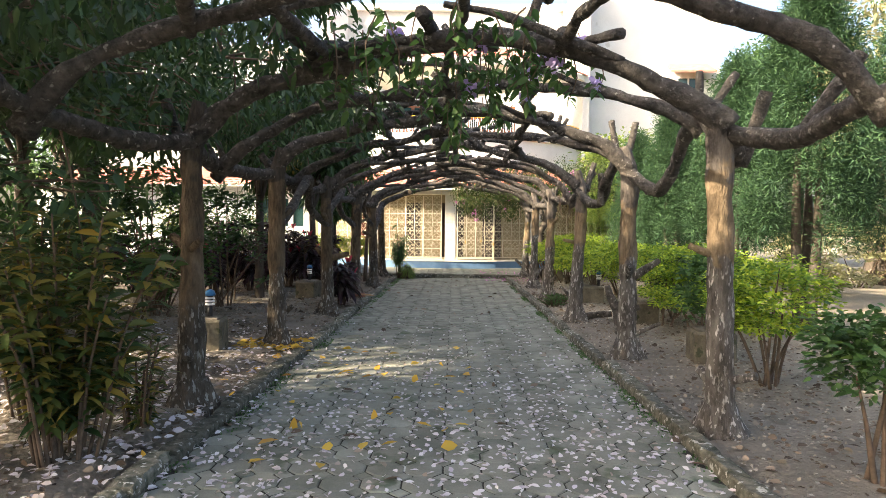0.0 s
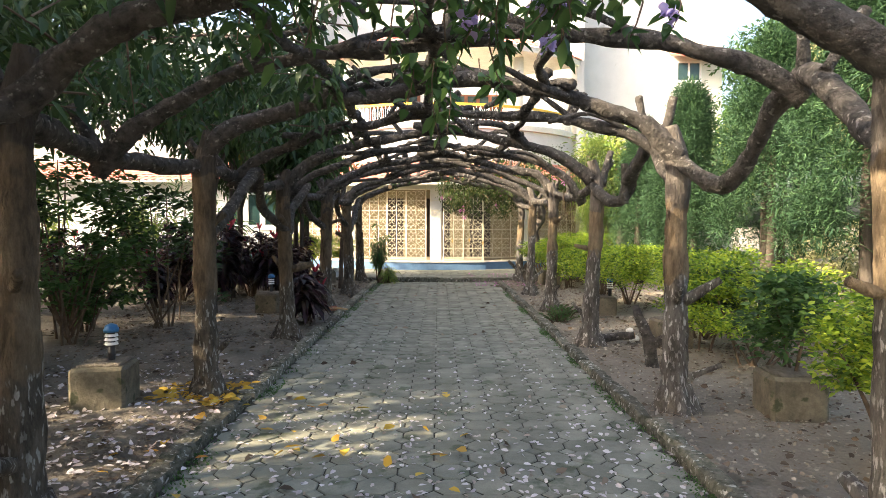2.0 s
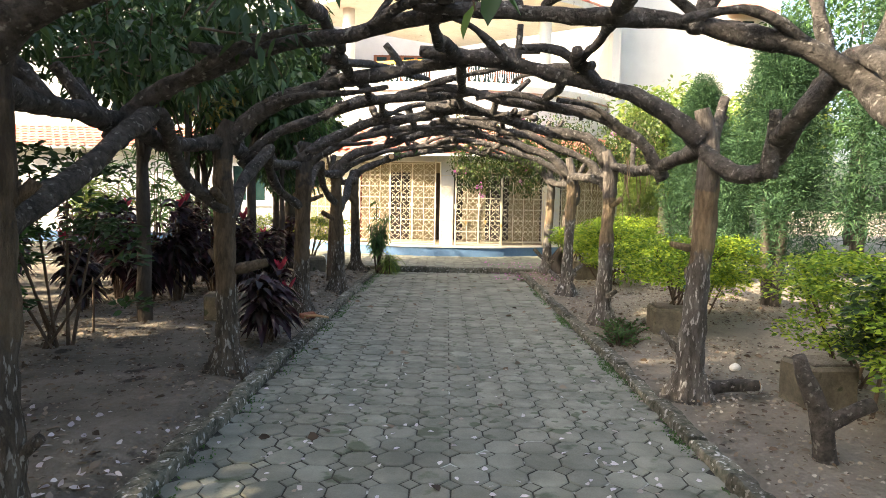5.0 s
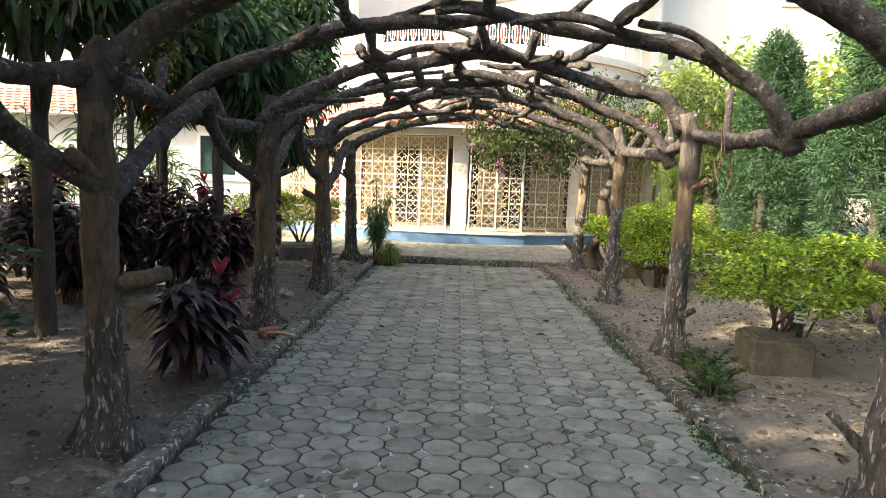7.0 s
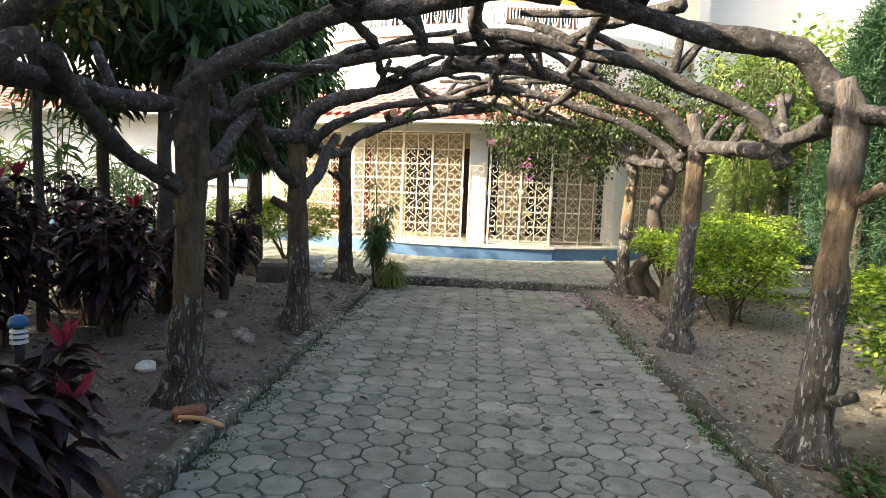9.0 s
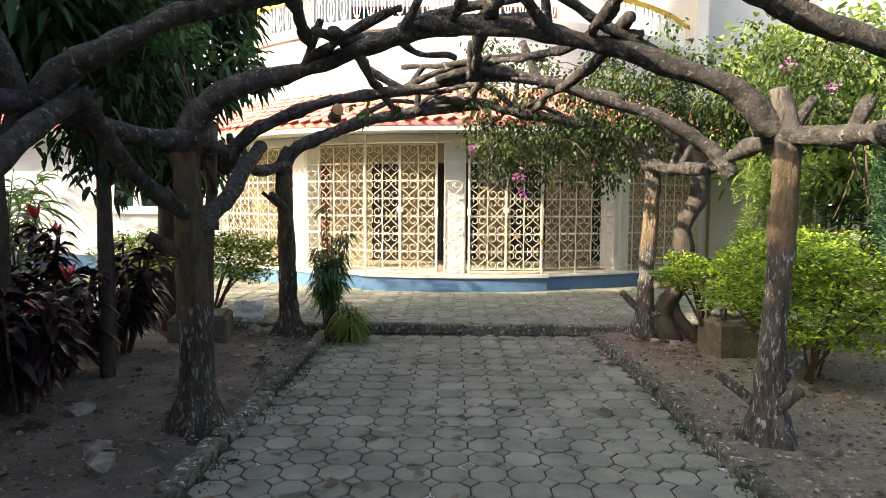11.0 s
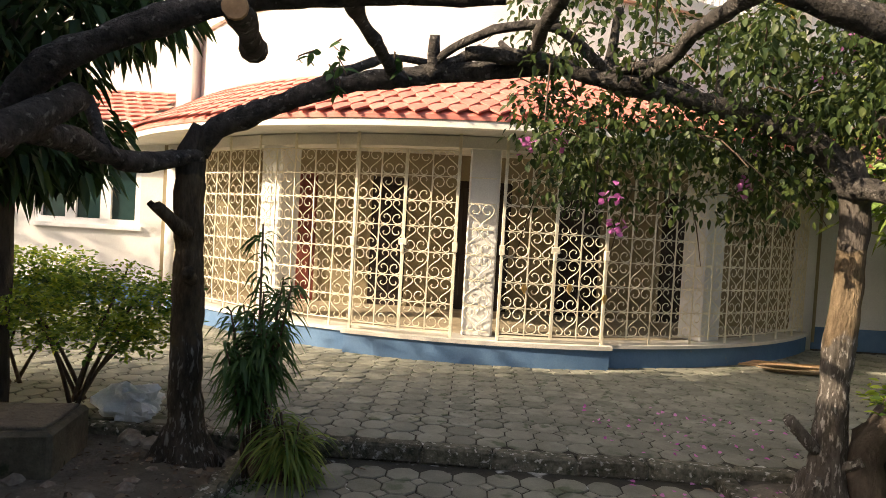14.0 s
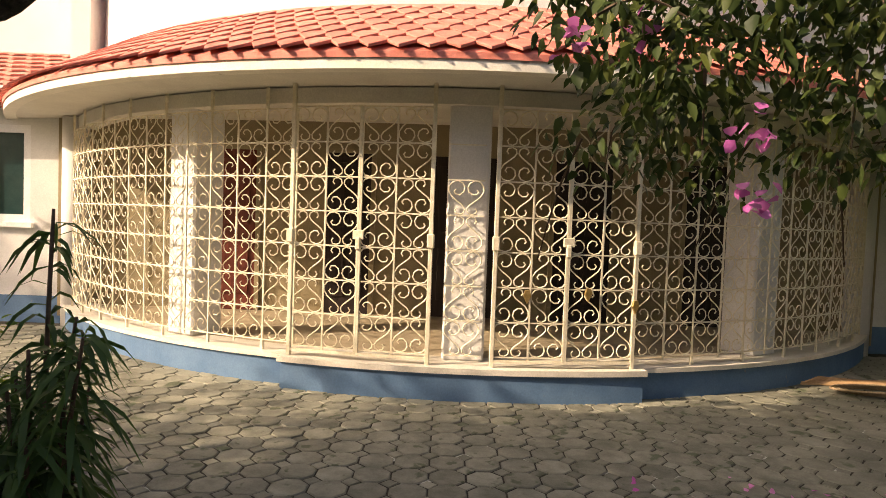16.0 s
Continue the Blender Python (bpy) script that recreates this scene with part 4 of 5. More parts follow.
crown_tree("garden_tree", "thin yellow-green garden tree by the white wing", (-4.2, 14.6, 0), 2.9, 0.045, (3.3, 0.75, 0.6, 0.5), 11, 50, leaf_croton, 0.14, 0.36, seed=19, limbs=5)
crown_tree("casuarina_tree", "young dark casuarina with hanging needles beside the pergola", (-3.2, 16.5, 0), 2.7, 0.05, (2.6, 0.5, 0.6, 1.1), 20, 90, leaf_deep, 0.1, 0.36, seed=27, limbs=6, dr=0.9)
crown_tree("casuarina_tree", "dark feathery casuarina tree beside the house", (-3.55, 18.55, 0.0), 4.6, 0.1, (3.7, 0.95, 0.9, 2.2), 70, 170, leaf_deep, 0.14, 0.4, seed=10, limbs=8, dr=0.9)
# out of view behind the start, added to keep sun off the path
crown_tree("shade_tree", "tall dark-leaved tree placed beyond the path to block sun", (-4.2, -4.0, 0), 3.6, 0.2, (5.4, 3.0, 3.0, 1.9), 60, 120, leaf_deep, 0.18, 0.7, seed=12, limbs=8)


crown_tree("garden_tree", "thin yellow-green garden tree by the white wing", (-4.95, 16.9, 0), 3.1, 0.05, (3.9, 0.55, 0.6, 0.6), 10, 55, leaf_bright, 0.15, 0.4, seed=14, limbs=5)
crown_tree("shade_tree", "dark-leaved garden tree near the house", (-10.2, 16.6, 0), 3.4, 0.14, (5.0, 1.8, 1.8, 1.5), 45, 100, leaf_mid, 0.17, 0.6, seed=15, limbs=7)


# trees mostly out of view, added to keep sun off the left ground
for i, (x, y) in enumerate(((-10.4, 6.2), (-10.2, 10.4), (-9.8, 14.2), (-8.6, 0.0))):
    crown_tree("shade_tree", "dense dark tree added past the bed to block sun", (x, y, 0), 3.6, 0.16, (5.5, 2.4, 2.4, 1.7), 80, 110, leaf_deep, 0.2, 0.75, seed=40 + i, limbs=7)
crown_tree("slender_tree", "slender greenish sapling leaning beside a pergola tree", (-2.3, 16.45, 0), 2.25, 0.045, (3.0, 0.5, 0.5, 0.4), 8, 50, leaf_mid, 0.1, 0.25, bark=twig_mat, seed=61, limbs=4, lean=(0.15, -0.1))


def vine_canopy():
    """Creeper lying over the left half of the first bays, with leaves and bare twigs."""
    t = thing("climbing_vine", "dense dark climbing vine over the first pergola bays", "vine", (-2.0, 5.5, 2.3))
    cs = []
    rnd = random.Random(4)
    for i in range(135):
        y = rnd.uniform(-3.6, 5.5)
        x = rnd.uniform(-1.7, 1.25) - max(0, y - 1) * 0.18
        z = 0.05 + 0.42 * (1 - ((x + 2.0 - 0.0) / 3.0 - 0.6) ** 2) + rnd.uniform(-0.1, 0.75)
        cs.append((x, y, z))
    for i in range(24):
        cs.append((rnd.uniform(-1.3, -0.25), rnd.uniform(-2.9, 0.2), rnd.uniform(-0.75, 0.3)))
    P, D = clumps(cs, 0.36, 66, 0.7)
    D[:, 2] -= 0.35
    part("leaves", leaf_mesh("leaves", P, D, rng.uniform(0.06, 0.13, len(P)), rng.uniform(0.03, 0.06, len(P)), leaf_deep, 0.4), None, t)
    g = Geo()
    for i in range(260):
        c = Vector(rnd.choice(cs))
        d = Vector((rnd.gauss(0, 1), rnd.gauss(0, 1), rnd.gauss(0, 0.45))).normalized() * rnd.uniform(0.3, 0.9)
        g.tube([c - d * 0.5, c + Vector((0, 0, rnd.uniform(-0.08, 0.08))), c + d * 0.5], [0.009, 0.007, 0.003], 4, 0.2, 0)
    part("twig_tangle", g, twig_mat, t, "bare brown twigs", kind="stuff")


vine_canopy()


def hanging_vine(at, n, spread, length, leaf, size, flowers, seed, label, petals=petal_lilac):
    """Trailing shoots with leaves that hang from the arches, some with flowers."""
    t = thing("hanging_vine", label, "vine", at)
    rnd = random.Random(seed)
    g, P, D = Geo(), [], []
    for i in range(n):
        a = Vector((rnd.uniform(-spread[0], spread[0]), rnd.uniform(-spread[1], spread[1]), rnd.uniform(-0.05, 0.15)))
        l = length * rnd.uniform(0.3, 1)
        b = a + Vector((rnd.uniform(-0.12, 0.12), rnd.uniform(-0.12, 0.12), -l))
        g.tube([a, a.lerp(b, 0.5) + Vector((rnd.uniform(-0.06, 0.06), 0, 0)), b], [0.006, 0.005, 0.003], 4, 0.15, 0)
        for j in range(int(l / size * 2.6) + 2):
            P.append(a.lerp(b, rnd.random()))
            D.append((rnd.gauss(0, 1), rnd.gauss(0, 1), rnd.gauss(-0.5, 0.5)))
        if i < flowers:
            c = a.lerp(b, rnd.uniform(0.2, 0.9))
            FP, FD = [], []
            for j in range(16):
                FP.append(c + Vector((rnd.gauss(0, 0.02), rnd.gauss(0, 0.02), rnd.gauss(0, 0.02))))
                FD.append((rnd.gauss(0, 1), rnd.gauss(0, 1), rnd.gauss(0, 1)))
            part("flower_cluster", leaf_mesh("flower_cluster", FP, FD, 0.055, 0.05, petals, 0.1), None, t, "clustered lilac flowers")
    part("stem_tangle", g, twig_mat, t, kind="stuff")
    part("leaves", leaf_mesh("leaves", P, D, size * rng.uniform(0.7, 1.3, len(P)), size * 0.55, leaf, 0.3), None, t)
    return t


hanging_vine((0.0, 4.6, 2.75), 34, (0.55, 0.7), 0.6, leaf_mid, 0.09, 5, 2, "green vine with lilac flowers hanging from an arch")
hanging_vine((0.75, 4.6, 2.7), 14, (0.35, 0.5), 0.35, leaf_mid, 0.09, 7, 12, "lilac flowered vine on an arch")
hanging_vine((-0.75, 4.7, 2.7), 9, (0.15, 0.3), 0.55, leaf_mid, 0.1, 0, 3, "green vine shoots hanging from an arch")
hanging_vine((-0.05, 6.5, 2.75), 9, (0.14, 0.3), 0.6, leaf_mid, 0.13, 0, 5, "broad-leaved green vine hanging in the middle of an arch")
hanging_vine((0.5, 6.9, 2.75), 4, (0.25, 0.2), 0.45, leaf_mid, 0.15, 0, 6, "broad green leaves hanging from an arch")
hanging_vine((-1.0, 18.3, 2.7), 5, (0.3, 0.2), 0.25, leaf_mid, 0.08, 0, 7, "small green leaves on the last arch")


def bougainvillea():
    t = thing("bougainvillea", "old bougainvillea with magenta bracts climbing the last arch", "shrub", (2.2, 18.35, 0))
    g = Geo().tube([(0.25, -0.1, -0.05), (0.1, 0, 0.35), (0.42, 0.05, 0.8), (0.3, 0, 1.3), (0.5, 0, 1.75), (0.38, 0, 2.15), (0.05, 0, 2.5)], [0.17, 0.1, 0.1, 0.09, 0.09, 0.08, 0.05], 10, 0.07, 0.3, 5)
    g.tube([(0.5, -0.2, 0.0), (0.25, 0, 0.4), (0.35, 0.05, 0.75)], [0.05, 0.06, 0.04], 7, 0.07, 0.3, 8)
    part("trunk", g, bark_dark, t, "dark twisted trunk", smooth=True)
    rnd = random.Random(11)
    cs = []
    for i in range(175):
        x = rnd.uniform(-2.15, 1.7)
        top = 2.72 + rnd.choice((0, 0, 0.3, 0.55)) - 0.13 * (x + 1.8) ** 2 * 0.3
        drop = rnd.random() ** 1.5 * (1.1 if -2.1 < x < -0.1 else 0.4)
        cs.append((x, rnd.uniform(-0.35, 0.8), top + 0.25 - drop))
    for i in range(55):
        x = rnd.uniform(-1.9, 0.3)
        cs.append((x, rnd.uniform(0.0, 0.8), 2.62 - rnd.random() ** 1.2 * (0.75 - 0.2 * abs(x + 1.2))))
    for i in range(105):
        cs.append((rnd.uniform(-0.9, 2.4), rnd.uniform(-0.7, 0.8), rnd.uniform(2.4, 3.5)))
    P, D = clumps(cs, 0.23, 44, 0.9)
    D[:, 2] -= 0.5
    part("leaves", leaf_mesh("leaves", P, D, rng.uniform(0.04, 0.068, len(P)), rng.uniform(0.026, 0.042, len(P)), leaf_vine, 0.3), None, t)
    s = Geo()
    for i in range(140):
        c = Vector(rnd.choice(cs))
        e = c + Vector((rnd.gauss(0, 0.25), rnd.gauss(0, 0.25), rnd.uniform(-0.5, 0.1)))
        s.tube([c, c.lerp(e, 0.5) + Vector((0, 0, 0.06)), e], [0.007, 0.005, 0.003], 4, 0.2, 0)
    part("twig_tangle", s, twig_mat, t, kind="stuff")
    for i in range(16):
        c = Vector(rnd.choice(cs)) + Vector((0, -0.1, -0.02)) if i < 12 else Vector(((-2.1, 0, 2.2), (-1.9, 0.05, 2.25), (-1.58, -0.1, 1.94), (-1.55, -0.05, 1.72))[i - 12])
        FP, FD = [], []
        for j in range(13):
            FP.append(c + Vector((rnd.gauss(0, 0.03), rnd.gauss(0, 0.03), rnd.gauss(0, 0.03))))
            FD.append((rnd.gauss(0, 1), rnd.gauss(0, 1), rnd.gauss(0, 1)))
        part("bract_cluster", leaf_mesh("bract_cluster", FP, FD, 0.045, 0.042, petal_magenta, 0.1), None, t, "cluster of magenta bracts")


bougainvillea()


def hedge_bush(at, rx, ry, h, seed, leaf=leaf_gold, label="golden-leaved clipped duranta bush", n=60, per=130, clear=0.35, size=0.048, name="golden_bush"):
    """A bush on several bare stems with a loose crown of small leaves."""
    t = thing(name, label, "bush", at, group=name.replace("_", " ") + "es" if name.endswith("bush") else "garden shrubs")
    rnd = random.Random(seed)
    cs = []
    for i in range(n):
        a, q = rnd.uniform(0, 6.28), rnd.uniform(0.2, 1) ** 0.6
        z = clear + (h - clear) * rnd.uniform(0.15, 1.0)
        k = math.sqrt(max(0.06, 1 - ((z - clear) / (h - clear) * 1.25 - 0.62) ** 2 * 1.4))
        cs.append((math.cos(a) * q * rx * k, math.sin(a) * q * ry * k, z - 0.06))
    for i in range(3 if name == "narrow_shrub" else 8):
        c = Vector(cs[i])
        b = Vector((rnd.gauss(0, 0.06), rnd.gauss(0, 0.06), -0.05))
        part("stem", Geo().tube([b, b.lerp(c, 0.5) + Vector((0, 0, 0.06)), c], [0.018, 0.013, 0.005], 6, 0.12, 0.15, i), twig_mat, t, smooth=True)
    P, D = clumps(cs, 0.21, int(per * 0.8), 0.42)
    D[:, 2] = D[:, 2] * 0.5 + 0.15
    part("crown", leaf_mesh("crown", P, D, size * rng.uniform(0.7, 1.4, len(P)), size * 0.55, leaf, 0.2), None, t)


hedge_bush((2.82, 5.6, 0.03), 0.5, 0.5, 1.16, 1, n=44, clear=0.5)
hedge_bush((3.3, 8.3, 0.03), 0.75, 0.9, 1.2, 2, n=70)
hedge_bush((3.5, 10.0, 0.03), 0.7, 0.9, 1.2, 3, n=70)
hedge_bush((2.72, 12.32, 0.3), 0.78, 0.8, 0.95, 4, n=70)
hedge_bush((3.55, 13.5, 0.03), 0.8, 0.9, 1.15, 5, n=60)
hedge_bush((3.0, 16.6, 0.03), 0.75, 0.8, 1.25, 6, n=85)
hedge_bush((3.75, 18.3, 0.05), 0.8, 0.7, 1.3, 7, n=80)
hedge_bush((2.6, 17.75, 0.35), 0.5, 0.4, 0.75, 17, n=35)
hedge_bush((-3.15, 18.95, 0.25), 0.8, 0.65, 1.0, 8, label="loose yellow-green duranta bush in a planter", n=80, per=95)
hedge_bush((-4.2, 19.6, 0.1), 0.8, 0.7, 1.2, 9, label="loose yellow-green duranta bush", n=75, per=95)
hedge_bush((2.75, 6.75, 0.2), 0.25, 0.25, 1.0, 21, leaf_mid, "dark green narrow shrub in a concrete planter", 26, 70, 0.2, 0.07, name="narrow_shrub")
hedge_bush((3.15, 9.1, 0.05), 0.3, 0.3, 1.1, 22, leaf_deep, "dark green narrow shrub among golden bushes", 26, 70, 0.2, 0.07, name="narrow_shrub")
hedge_bush((2.27, 3.42, 0.03), 0.2, 0.22, 1.02, 23, leaf_mid, "small green shrub on a few thin stems", 18, 80, 0.5, 0.06, name="narrow_shrub")


def conifer(at, h, r, seed, leaf=leaf_conifer, clear=0.5, n=170, per=130, label="green feathery thuja tree with drooping sprays"):
    t = thing("thuja_tree", label, "tree", at, group="thuja trees")
    rnd = random.Random(seed)
    for i in range(3):
        a = i * 2.1 + seed
        part("trunk", Geo().tube([(math.cos(a) * 0.06, math.sin(a) * 0.06, -0.05), (math.cos(a) * 0.15, math.sin(a) * 0.15, h * 0.35), (math.cos(a) * 0.12, math.sin(a) * 0.12, h * 0.8)], [0.09, 0.06, 0.02], 7, 0.3, 0.15, i), bark_dark, t, smooth=True)
    cs = []
    for i in range(n):
        f = rnd.random() ** 0.8
        z = clear + (h - clear) * f
        k = r * (1 - f) ** 0.6 * (0.75 + 0.25 * rnd.random()) * min(1, 0.55 + f * 3)
        a = rnd.uniform(0, 6.28)
        q = rnd.uniform(0.55, 1)
        cs.append((math.cos(a) * k * q, math.sin(a) * k * q, z))
    P, D = clumps(cs, 0.27, int(per * 2.9), 1.3)
    D[:, 2] = D[:, 2] * 0.6 + 0.25
    part("crown", leaf_mesh("crown", P, D, rng.uniform(0.05, 0.115, len(P)), rng.uniform(0.012, 0.022, len(P)), leaf, 0.2, 0.1, 1), None, t)


conifer((4.9, 8.8, 0), 4.6, 1.35, 1, clear=1.35)
conifer((5.2, 11.6, 0), 4.4, 1.25, 2, clear=1.2)
conifer((5.0, 14.4, 0), 4.2, 1.1, 3, clear=0.8)
conifer((5.1, 17.7, 0), 4.0, 1.05, 4)
conifer((4.6, 20.4, 0.05), 3.8, 0.6, 5, leaf_conifer_y, 0.6, 60)
conifer((7.2, 10.2, 0), 4.8, 1.2, 6, clear=1.3, per=70)


def cordyline(at, n_stem, h, seed, pink=True, per=26):
    """Wine-coloured ti plant: canes that carry rosettes of long drooping leaves."""
    t = thing("ti_plant", "wine-red ti plant with glossy drooping leaves" + (" and a pink crown" if pink else ""), "plant", at, group="ti plants")
    rnd = random.Random(seed)
    P, D, L, TP, TD = [], [], [], [], []
    for i in range(n_stem):
        a = rnd.uniform(0, 6.28)
        top = Vector((math.cos(a) * rnd.uniform(0.05, 0.35), math.sin(a) * rnd.uniform(0.05, 0.35), h * rnd.uniform(0.5, 1)))
        part("cane", Geo().tube([(top.x * 0.2, top.y * 0.2, -0.05), (top.x * 0.7, top.y * 0.7, top.z * 0.5), top], [0.016, 0.013, 0.01], 6, 0.15, 0.1, i), twig_mat, t, smooth=True)
        for j in range(per):
            f = rnd.random()
            P.append(top - Vector((top.x * 0.3, top.y * 0.3, top.z * 0.6)) * f * 0.95)
            b = rnd.uniform(0, 6.28)
            D.append((math.cos(b), math.sin(b), 0.9 - f * 0.9))
        if pink and i < 2:
            for j in range(9):
                b = rnd.uniform(0, 6.28)
                TP.append(top)
                TD.append((math.cos(b) * 0.5, math.sin(b) * 0.5, 1.2))
    part("leaves", leaf_mesh("leaves", P, D, rng.uniform(0.2, 0.34, len(P)), rng.uniform(0.07, 0.105, len(P)), leaf_wine, 0.8, 0.35, 4), None, t)
    if TP:
        part("crown", leaf_mesh("crown", TP, TD, rng.uniform(0.14, 0.24, len(TP)), 0.045, leaf_pink, 0.2, 0.35, 4), None, t, "pink young leaves")


cordyline((-2.02, 11.25, 0.02), 9, 0.85, 1, True, 32)
for i, (x, y, h, s) in enumerate(((-3.9, 14.9, 1.0, 7), (-4.6, 15.6, 1.2, 8), (-5.3, 14.6, 1.1, 8), (-6.1, 15.3, 1.0, 8), (-6.9, 14.2, 1.0, 7), (-5.4, 17.6, 1.2, 8), (-4.3, 17.2, 1.1, 7), (-7.2, 16.8, 1.1, 7), (-3.6, 16.4, 0.8, 5), (-6.0, 11.9, 0.9, 7), (-7.5, 12.2, 0.9, 7), (-4.4, 13.6, 0.9, 7), (-4.9, 12.9, 0.8, 6), (-3.3, 15.5, 0.9, 6), (-8.0, 14.8, 1.1, 8), (-3.5, 17.3, 1.0, 6), (-4.1, 13.9, 1.15, 8), (-5.0, 14.0, 1.2, 8), (-3.45, 14.5, 1.0, 7))):
    cordyline((x, y, 0.02), s + 4, h * 1.32, 30 + i, i % 2 == 0, 24)


def blade_plant(name, label, at, h, n_stem, per, leaf, l, w, seed, droop=0.5, spread=0.2, low=0.1, pot=False):
    t = thing(name, label, "plant", at)
    rnd = random.Random(seed)
    P, D = [], []
    for i in range(n_stem):
        a = rnd.uniform(0, 6.28)
        top = Vector((math.cos(a) * spread * rnd.random(), math.sin(a) * spread * rnd.random(), h * rnd.uniform(0.45, 1)))
        part("stem", Geo().tube([(top.x * 0.3, top.y * 0.3, -0.05), top * 0.6, top], [0.012, 0.009, 0.005], 6, 0.15, 0.1, i), twig_mat, t, smooth=True)
        for j in range(per):
            f = rnd.uniform(low, 1)
            P.append(Vector((top.x * f, top.y * f, top.z * f)))
            b = rnd.uniform(0, 6.28)
            D.append((math.cos(b), math.sin(b), rnd.uniform(-0.1, 1.0)))
    part("leaves", leaf_mesh("leaves", P, D, l * rng.uniform(0.7, 1.2, len(P)), w, leaf, droop, 0.3, 4), None, t)
    return t


blade_plant("oleander", "slender drooping oleander-like plant by the kerb end", (-1.56, 18.3, 0.05), 1.62, 14, 62, leaf_mid, 0.2, 0.023, 4, 0.95, 0.36, 0.45)
blade_plant("grass_tuft", "light green drooping grass tuft in the kerb-end pot", (-1.3, 18.2, 0.05), 0.45, 12, 30, leaf_bright, 0.3, 0.016, 44, 0.8, 0.2, 0.2)
blade_plant("croton", "croton shrub with dark and yellow blotched leaves", (-2.25, 3.6, 0.03), 1.45, 26, 66, leaf_croton, 0.15, 0.045, 5, 0.4, 0.62, 0.25)
blade_plant("croton", "croton shrub with dark and yellow blotched leaves", (-2.95, 4.4, 0.03), 1.5, 20, 50, leaf_croton, 0.15, 0.042, 6, 0.3, 0.5, 0.3)
blade_plant("croton", "low croton with narrow green leaves", (-2.1, 4.15, 0.03), 0.7, 9, 26, leaf_croton, 0.15, 0.022, 7, 0.4, 0.25, 0.1)
for i, (x, y, h) in enumerate(((-4.6, 6.8, 1.6), (-5.3, 8.6, 1.7), (-4.9, 10.4, 1.5), (-6.2, 9.6, 1.8), (-6.4, 5.6, 1.8), (-4.4, 5.2, 1.5))):
    blade_plant("garden_shrub", "dark green broad-leaved garden shrub", (x, y, 0.02), h, 12, 46, leaf_deep if i % 2 else leaf_mid, 0.17, 0.06, 50 + i, 0.35, 0.8, 0.2)
for i, (x, y, h) in enumerate(((-6.3, 17.9, 2.9), (-7.0, 17.0, 2.6), (-5.7, 18.6, 2.5), (-9.2, 20.5, 3.0), (-8.2, 19.6, 2.6), (-10.2, 18.6, 2.8), (-7.2, 20.8, 2.6), (-9.5, 16.0, 2.4))):
    blade_plant("areca_palm", "yellow-green cane palm before the white house", (x, y, 0.02), h, 8, 22, leaf_bright if i % 2 else leaf_mid, 0.5, 0.05, 70 + i, 0.7, 0.7, 0.55)
blade_plant("money_plant", "pale broad-leaved climber on a post", (6.0, 22.9, 0.1), 2.3, 6, 60, leaf_bright, 0.2, 0.12, 80, 0.5, 0.25, 0.1)
for i, (x, y) in enumerate(((1.95, 11.75), (1.85, 11.45), (2.0, 12.05))):
    blade_plant("weed", "low green weed by the kerb", (x, y, 0.03), 0.19, 20, 30, leaf_mid, 0.045, 0.024, 90 + i, 0.2, 0.34, 0.35)

for i in range(13):
    x, y = -3.5 - (i * 0.618 % 1) * 5.5, 3.2 + (i * 0.37 % 1) * 9.0
    if i % 3:
        hedge_bush((x, y, 0.02), 0.9, 0.9, 1.7 + (i % 4) * 0.35, 150 + i, leaf_deep if i % 2 else leaf_mid, "tall dark leafy garden shrub", 44, 42, 0.25, 0.1, name="garden_shrub")
    else:
        blade_plant("garden_shrub", "tall dark twiggy garden shrub", (x, y, 0.02), 2.0 + (i % 4) * 0.3, 11, 44, leaf_deep, 0.15, 0.055, 150 + i, 0.35, 1.0, 0.15)

# trees around and behind the house
for i, (x, y, h, r, lf) in enumerate(((9.0, 24.0, 4.6, 2.0, leaf_bright), (5.9, 22.0, 4.4, 1.3, leaf_bright), (14.5, 22, 10.5, 3.4, leaf_mid), (11.6, 17.2, 8.5, 2.4, leaf_dry), (16.5, 15.5, 9, 3.0, leaf_mid), (7.3, 22.3, 3.6, 1.3, leaf_mid), (14, 20, 5.5, 2.8, leaf_mid), (17, 12, 5, 2.8, leaf_dry), (13, 32, 8, 3.6, leaf_mid), (20, 27, 8, 4, leaf_dry), (26, 18, 7, 4, leaf_mid), (13.5, 25.5, 9, 3, leaf_mid), (18, 33, 11, 4.5, leaf_mid), (17.5, 20.5, 8, 3.4, leaf_mid), (12.2, 13.0, 5.5, 2.4, leaf_mid), (-13, 12, 5.5, 3.2, leaf_deep), (-15, 20, 6, 3.4, leaf_mid), (-14, 4, 5.5, 3.4, leaf_deep), (-10.5, 7, 4.6, 2.4, leaf_deep))):
    crown_tree("garden_tree", "leafy garden tree behind the beds", (x, y, 0), h * 0.6, 0.16, (h * 0.72, r, r, h * 0.36), 50, 90, lf, 0.2, 0.8, seed=100 + i)
for i, (x, y, r) in enumerate(((9, 9, 1.4), (8.4, 5.5, 1.1), (11.5, 12, 1.6), (8.0, 14.0, 1.2), (10.5, 16.5, 1.5), (13, 7, 1.8), (15.5, 15, 2.0))):
    hedge_bush((x, y, -0.05), r, r, 1.5 + 0.2 * (i % 3), 120 + i, leaf_dry, "pale dry scrub at the edge of the garden", 60, 60, 0.1, 0.1, name="dry_bush")


